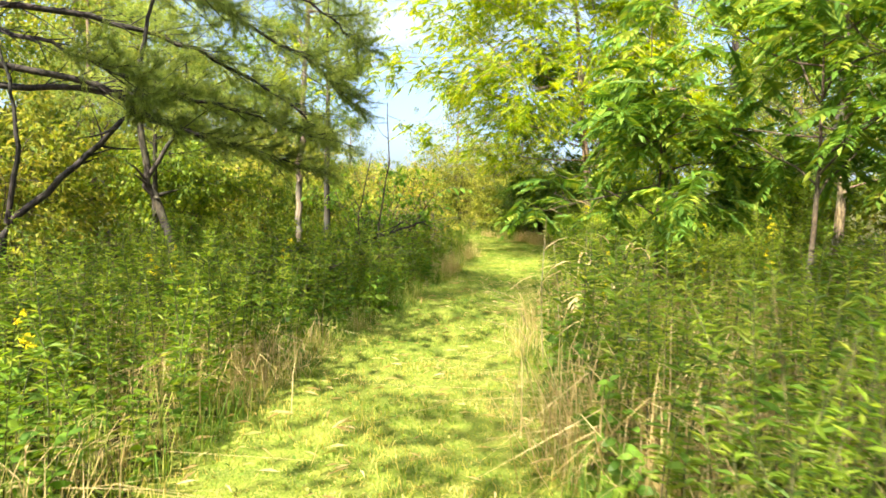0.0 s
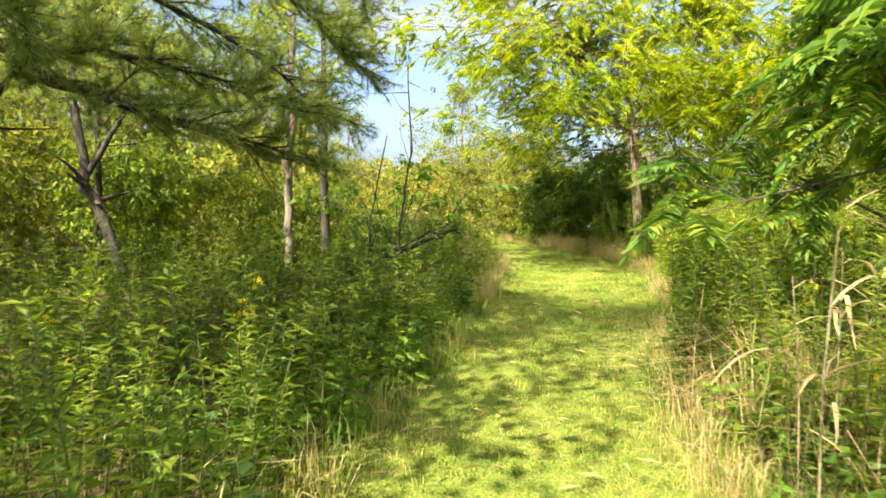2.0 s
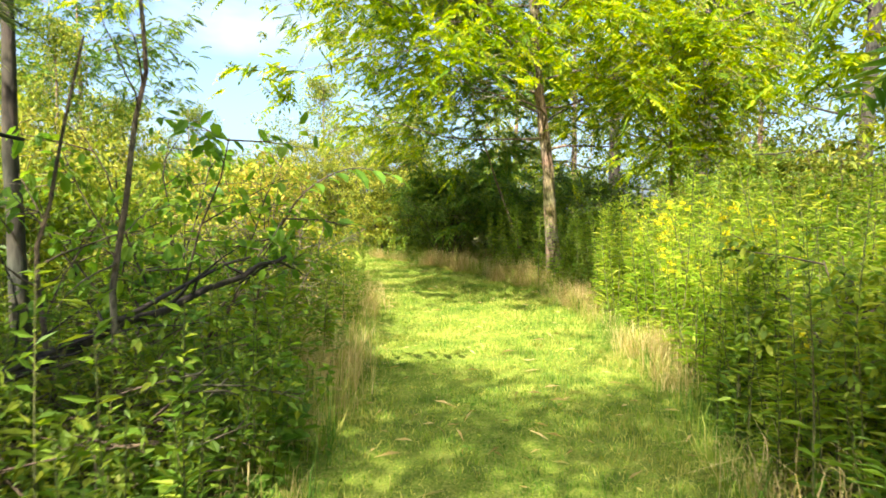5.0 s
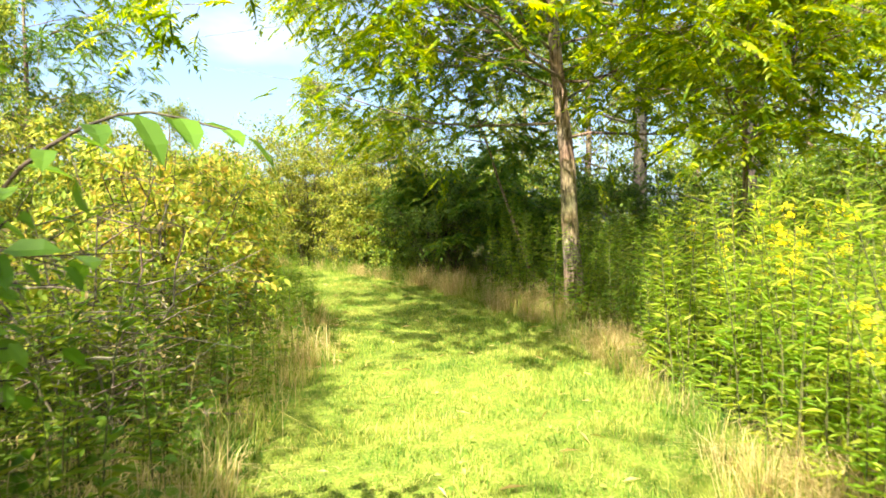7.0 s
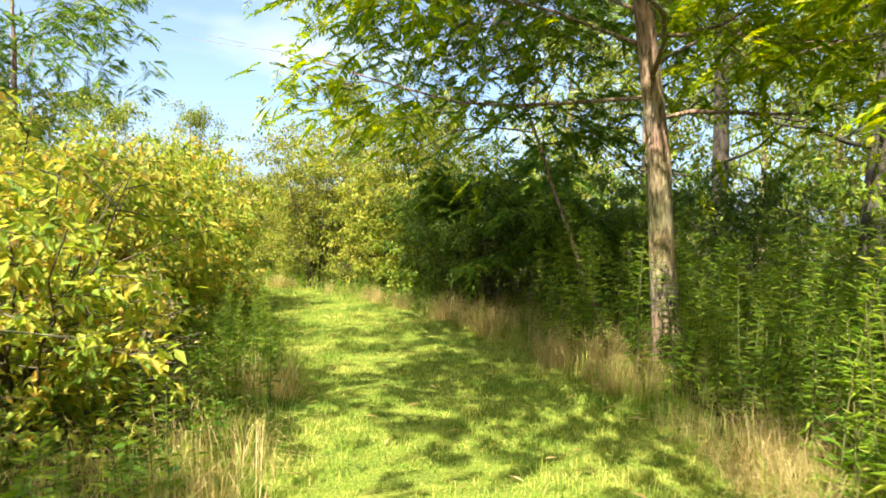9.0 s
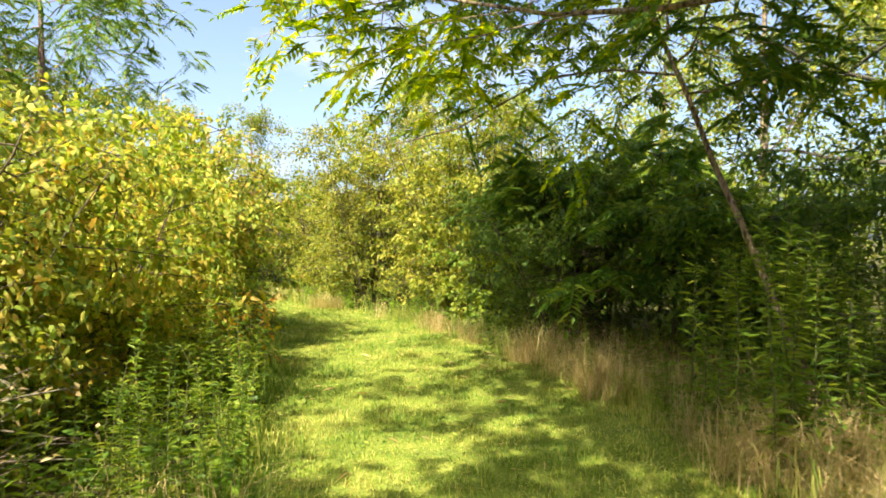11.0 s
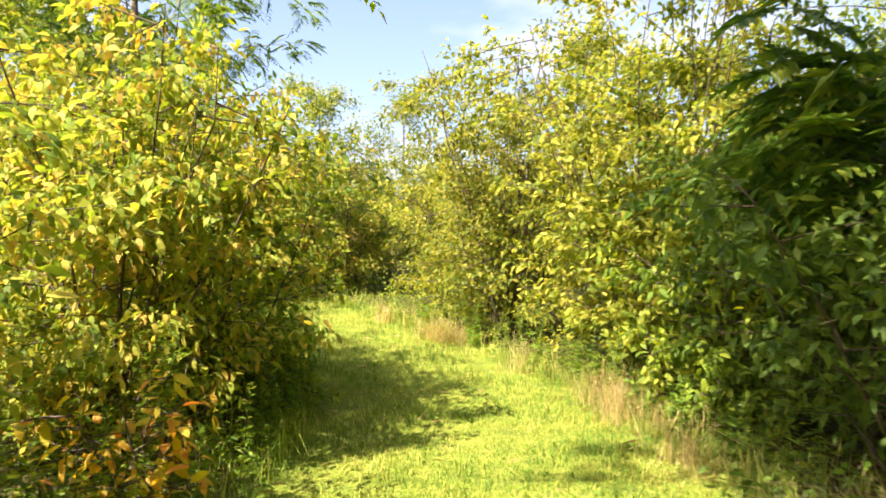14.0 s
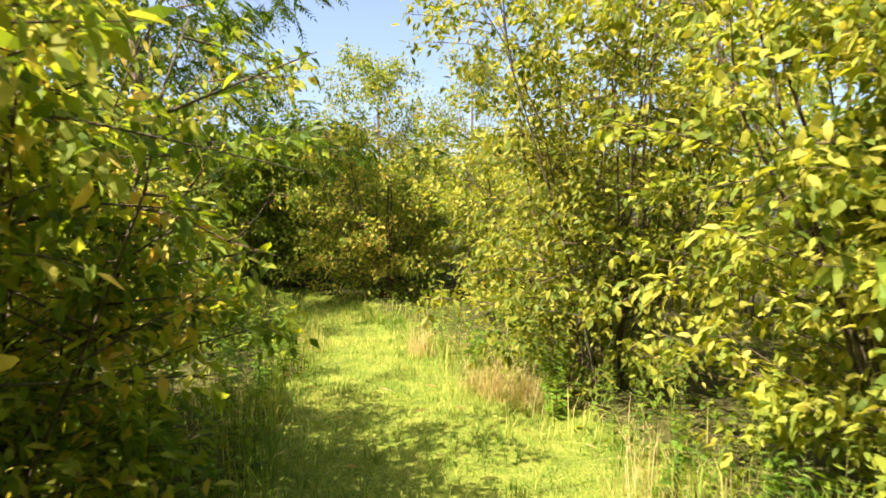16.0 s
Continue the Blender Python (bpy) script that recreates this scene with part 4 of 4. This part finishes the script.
# shrubs along the lane
SHRUBS = [
    # name, x, y, height, radius, stems, leaves, leaf length, material, label
    ("yellowing_shrub", -0.75, 22.5, 2.5, 1.45, 16, 17000, 0.08, M_YELLOW, "dense shrub turning yellow and orange beside the lane"),
    ("yellowing_shrub", -1.1, 24.9, 3.1, 1.5, 16, 16000, 0.08, M_YELLOW, "dense shrub turning yellow and orange beside the lane"),
    ("yellowing_shrub", -1.0, 20.3, 2.5, 1.5, 16, 16000, 0.08, M_YELLOW, "dense shrub turning yellow beside the lane"),
    ("yellowing_shrub", -2.3, 27.2, 3.2, 1.45, 15, 13000, 0.08, M_YELLOW, "yellowing shrub where the lane bends"),
    ("yellowing_shrub", -3.9, 30.2, 2.7, 1.6, 15, 7500, 0.08, M_YELLOW, "yellowing shrub along the bend of the lane"),
    ("leaning_shrub", -0.5, 18.2, 2.3, 1.35, 13, 6500, 0.095, M_YELLOW, "yellow-green broad-leaved shrub with bare dead twigs beside the lane"),
    ("leaning_shrub", -0.85, 25.7, 2.5, 0.95, 12, 4200, 0.08, M_YELLOW, "loose shrub with large olive and yellow leaves on long boughs"),
    ("low_shrub", -1.0, 26.3, 2.9, 1.3, 15, 10000, 0.085, M_GREEN, "dense green shrub shading the lane's edge"),
    ("round_shrub", 1.0, 30.0, 4.6, 1.6, 22, 21000, 0.082, M_OLIVE, "tall yellow-green shrub in the bend of the lane"),
    ("round_shrub", 2.75, 27.8, 4.4, 1.5, 24, 25000, 0.082, M_OLIVE, "tall yellow-green shrub beside the lane"),
    ("round_shrub", -0.2, 33.0, 3.2, 1.6, 16, 13000, 0.085, M_OLIVE, "yellow-green shrub beyond the bend of the lane"),
    ("round_shrub", 4.6, 30.0, 4.2, 1.9, 18, 15000, 0.08, M_GREEN, "green shrub behind the yellowing ones"),
    ("dark_shrub", 5.6, 24.0, 2.6, 1.7, 18, 17000, 0.085, M_DARK, "deep green shaded shrub with a dark hollow"),
    ("dark_shrub", 4.3, 26.1, 2.8, 1.6, 18, 16000, 0.085, M_DARK, "deep green shaded shrub leaning over the lane"),
    ("dark_shrub", 3.75, 24.6, 2.35, 1.1, 15, 9500, 0.085, M_DARK, "deep green shaded shrub overhanging the lane's edge"),
    ("dark_shrub", 7.2, 21.9, 2.7, 1.7, 14, 11000, 0.085, M_DARK, "deep green shaded shrub behind the tall weeds"),
    ("broad_leaved_shrub", -0.95, 12.9, 2.3, 1.1, 11, 1500, 0.115, M_BIGLEAF, "broad-leaved green shrub reaching over the lane"),
    ("green_shrub", -1.3, 15.8, 1.4, 1.3, 14, 5000, 0.08, M_GOLD, "green bank shrub with grey twigs"),
    ("green_shrub", -1.7, 8.6, 1.0, 1.1, 14, 7000, 0.065, M_GREEN, "low dense shrub under the pine boughs"),
    ("green_shrub", -1.2, 10.9, 0.85, 1.1, 14, 6500, 0.06, M_GREEN, "low dense shrub under the pine boughs"),
    ("green_shrub", 3.0, 10.4, 1.4, 0.95, 12, 8000, 0.065, M_GREEN, "low shaded shrub at the lane's edge"),
    ("green_shrub", 3.15, 26.6, 1.9, 0.95, 12, 4500, 0.09, M_GREEN, "green shrub at the lane's edge under the taller ones"),
    ("end_shrub", -3.0, 34.6, 3.4, 1.7, 16, 13000, 0.08, M_YELLOW, "yellow-green shrub beyond the bend"),
    ("end_shrub", -5.6, 35.6, 3.8, 1.9, 16, 13000, 0.085, M_GREEN, "green shrub closing the view beyond the bend"),
]
for k, (name, x, y, h, r, st, lv, ll, mat, lab) in enumerate(SHRUBS):
    shrub(name, (x, y, 0), h, r, st, lv, ll, mat, lab, 100 + k, shape=LEAF8 if ll > 0.1 else LEAF6 if "yellow" in name or x > 2.5 else LEAF4, group=name.replace("_", " ") + "s", wide=0.62 if ll > 0.1 else 0.5,
          droop=0.7 if "yellow" in name else 0.45, hollow=(4.0, 23.7, 0.45, 0.75) if name == "dark_shrub" else None)

# thicket and woods farther out: a few models, repeated
MODELS = [shrub("thicket_shrub", (-5.5, 14.5, 0), 2.6, 1.8, 9, 5800, 0.13, M_GREEN, "sunlit green thicket shrub behind the bank", 201, keep_out=False, group="thicket shrubs"),
          shrub("thicket_shrub", (-4.4, 17.5, 0), 2.9, 1.9, 9, 5800, 0.13, M_OLIVE, "olive-green thicket shrub behind the bank", 202, keep_out=False, group="thicket shrubs")]
FAR_TREES = [tree("far_tree", (-13, 26, 0), 9, 0.15, 3.0, 18, 7500, M_FAR, M_BARK, "leafy green tree in the woods beyond", 301, leaf_len=0.205, wide=0.55, keep_out=False, group="trees in the woods beyond", loose=0.25, fine=1, first=0.12),
             tree("far_tree", (12, 36, 0), 11, 0.17, 3.4, 20, 8000, M_FAR, M_BARK, "leafy green tree in the woods beyond", 302, leaf_len=0.205, wide=0.55, keep_out=False, group="trees in the woods beyond", loose=0.25, fine=1, first=0.12)]
prng = np.random.default_rng(77)
for x, y, s, k in ((-8.5, 15, 1.0, 1), (-7.5, 19, 1.0, 0), (-4.0, 20.8, 0.95, 1), (-4.4, 24.5, 1.0, 0), (-6.2, 27.5, 1.1, 1), (-9, 23, 1.1, 1), (-11, 12, 1.1, 0), (-6.5, 5.0, 0.7, 0),
                   (-10.5, 7, 1.0, 1), (-7.6, 11.8, 0.8, 1), (7.4, 13.5, 0.95, 0), (8.5, 16.5, 1.0, 1), (6.8, 4.0, 0.95, 0), (8.5, 8.0, 1.1, 1), (9.2, 3.5, 1.1, 0), (8, 28, 1.2, 0), (7, 32, 1.3, 1),
                   (9, 19, 1.0, 0), (2.6, 34.5, 1.2, 1), (-7.5, 38.5, 1.2, 0), (-9.5, 31, 1.2, 1), (0.5, 38, 1.2, 0), (5, 36, 1.3, 1), (-3.2, 15.6, 0.8, 0), (-12, 18, 1.2, 0), (5.2, 2.0, 0.8, 1), (-6.5, 35.5, 1.0, 0), (-1.5, 39.5, 1.2, 1), (-10, 36, 1.2, 0), (-5, 41, 1.2, 1), (-9, 42, 1.2, 0), (11.2, 24.5, 1.3, 0), (12.6, 22.4, 1.3, 0), (10.2, 21.0, 1.1, 0), (-3.8, 37.4, 1.1, 0), (-0.8, 36.2, 1.0, 1)):
    copy_thing(MODELS[k], Matrix.Identity(4)).matrix_basis = pose(x, y, 0, 0, 0, prng.uniform(0, 360)) @ Matrix.Scale(s * (1.3 if x < -5.5 and y > 10 else 1.0), 4)
# the copy at (-5.8, 3.7) is unseen, added to shade left bank and lane
for x, y, s, k in ((-15, 18, 1.0, 1), (-12, 36, 0.8, 0), (-17, 40, 1.1, 1), (-9, 48, 0.8, 0), (6, 46, 0.8, 0), (12, 44, 1.0, 1), (18, 34, 1.2, 0), (19, 24, 1.2, 1),
                   (16, 14, 1.1, 0), (13, 9, 1.0, 1), (9.5, 11.5, 0.9, 0), (9.2, 5.4, 0.8, 1), (15, 3, 1.1, 0), (-12, 10, 0.9, 0), (-22, 28, 1.2, 0), 
                   (22, 44, 1.3, 0), (2, 54, 0.9, 1), (6.5, -4, 0.9, 1), (3.5, -9, 0.9, 0), (-10, 20, 0.75, 1), (-10, 14.5, 0.7, 0), (-13, 44, 0.7, 1), (-6, 50, 0.65, 1), (-20, 36, 0.9, 0), (-5.8, 3.7, 1.0, 0), (14.5, 27, 0.9, 0), (16.5, 21, 0.9, 1), (-8.5, 24, 0.7, 0), (-6.8, 29.6, 0.6, 1), (-12, 23, 0.8, 1)):
    copy_thing(FAR_TREES[k], Matrix.Identity(4)).matrix_basis = pose(x, y, 0, 0, 0, prng.uniform(0, 360)) @ Matrix.Scale(s, 4)


# ---- small things ----
def stalk(name, label, runs, mat, category, blades_at=()):
    """A dry stalk, bent where it broke, with a few long hanging blades."""
    foot = Vector(runs[0])
    ob = thing(name, foot, label, category, name.replace("_", " ") + "s")
    r = np.random.default_rng(int(foot.x * 100 + foot.y * 10))
    p = np.array(runs) - np.array(foot)
    h = Heap()
    h.tube(along(p, np.linspace(0, 1, 9)), 0.0055, 0.002, 6)
    part("stem", h, mat, ob, smooth=True)
    for s, length in blades_at:
        q = Heap()
        a = r.uniform(0, 6.28)
        c = curve_out(r, along(p, np.array([s]))[0], (np.cos(a), np.sin(a), 0.9), length, -1.9, 7, 0.08)
        side = unit(np.cross(np.gradient(c, axis=0), (0.2, 0.1, 1))) * (0.011 * np.sin(np.linspace(0.35, 3.0, 7)))[:, None]
        v = np.concatenate([c - side, c + side])
        f = [(i, i + 1, i + 8) for i in range(6)] + [(i, i + 8, i + 7) for i in range(6)]
        q.add(v, f)
        part("blade", q, M_DRY, ob, "long bleached hanging leaf")


DEAD = "dry straw-coloured stalk with hanging bleached leaves on the verge"
stalk("dead_stalk", DEAD, [(0.95, 5.5, 0), (0.90, 5.45, 0.7), (0.92, 5.42, 1.42), (1.05, 5.35, 1.35)], M_STRAW, "stalk", ((0.5, 0.5), (0.7, 0.45)))
for k, (x, y, hh) in enumerate(((1.25, 5.2, 1.0), (1.4, 5.7, 1.2), (1.55, 5.3, 1.15), (1.2, 6.1, 1.1), (1.5, 6.3, 1.2), (1.75, 5.8, 1.1), (1.35, 4.6, 0.9))):
    stalk("dead_stalk", DEAD, [(x, y, 0), (x - 0.03, y - 0.02, hh * 0.5), (x - 0.1 + 0.05 * (k % 3), y - 0.05, hh)], M_STRAW, "stalk",
          ((0.35, 0.5), (0.5, 0.6), (0.65, 0.55), (0.8, 0.5), (0.95, 0.4)))
stalk("broken_stalk", "short broken tan stalk standing in the dry grass", [(3.77, 22.75, 0), (3.76, 22.75, 0.45), (3.78, 22.76, 0.84)], M_STRAW, "stalk")
for k, (x, y, dx, dy, z) in enumerate(((1.05, 6.6, -0.55, -0.1, 0.55), (1.1, 6.9, -0.6, -0.25, 0.42), (1.0, 6.2, -0.5, 0.1, 0.30), (1.15, 7.3, -0.6, 0.0, 0.5))):
    stalk("bent_grass_stem", "long bleached grass stem bent over the lane", [(x, y, 0), (x + dx * 0.35, y + dy * 0.35, z * 0.75), (x + dx, y + dy, z)], M_STRAW, "grass")
shrub("turning_sprig", (0.15, 23.7, 0), 0.95, 0.45, 6, 220, 0.10, leaf_material("orange_leaves", [(0.35, 0.32, 0.04), (0.45, 0.30, 0.05), (0.42, 0.18, 0.05)], 0.45, 0.5, 0.3),
      "low sprig with orange and yellow autumn leaves", 400, shape=LEAF6, category="shrub")
M_GREY_TWIG = bark_material("grey_twig_bark", (0.12, 0.09, 0.065), (0.40, 0.32, 0.23), 30, 0.5)
for k, (x, y, h, r, n) in enumerate(((-0.35, 14.9, 1.7, 1.0, 8), (-0.55, 16.7, 1.5, 0.9, 7), (-0.1, 19.4, 1.2, 0.8, 6))):
    shrub("dead_brush", (x, y, 0), h, r, n, 60, 0.05, M_DRY, "leafless brush of bleached grey dead twigs beside the lane", 500 + k, stem_mat=M_GREY_TWIG,
          thick=0.011, group="dead brush")


def leafy_bough(name, label, runs, leaf_len, count, mat, seed, wide=0.5):
    """A thin arching sapling with large single leaves, each a part of its own."""
    r = np.random.default_rng(seed)
    foot = np.array(runs[0], float)
    ob = thing(name, tuple(foot), label, "sapling")
    p = along(np.array(runs, float) - foot, np.linspace(0, 1, 16))
    p[1:-1] = (p[:-2] + p[1:-1] + p[2:]) / 3
    h = Heap()
    h.tube(p, 0.012, 0.003, 6)
    part("stem", h, M_TWIG, ob, smooth=True)
    for k in range(count):
        s = 0.45 + 0.55 * k / (count - 1)
        d = unit(p[-1] - p[-4])
        side = unit(np.cross(d, (0, 0, 1.0))) * (1 if k % 2 else -1)
        leaf = Heap()
        leaf.leaves(along(p, np.array([s])), [d * 0.6 + side * r.uniform(0.3, 1) + (0, 0, r.uniform(-0.6, 0.1))], leaf_len * r.uniform(0.75, 1.15), wide, LEAF8, up=np.array([[0.1, -0.3, 1.0]]), rng=r)
        part("leaf", leaf, mat, ob)


leafy_bough("broad_leaved_sapling", "arching sapling with large bright green leaves over the verge",
            [(-0.45, 13.3, 0), (-0.35, 13.2, 0.9), (-0.05, 13.05, 1.5), (0.35, 12.95, 1.72), (0.72, 12.85, 1.62)], 0.19, 13, M_BIGLEAF, 601)
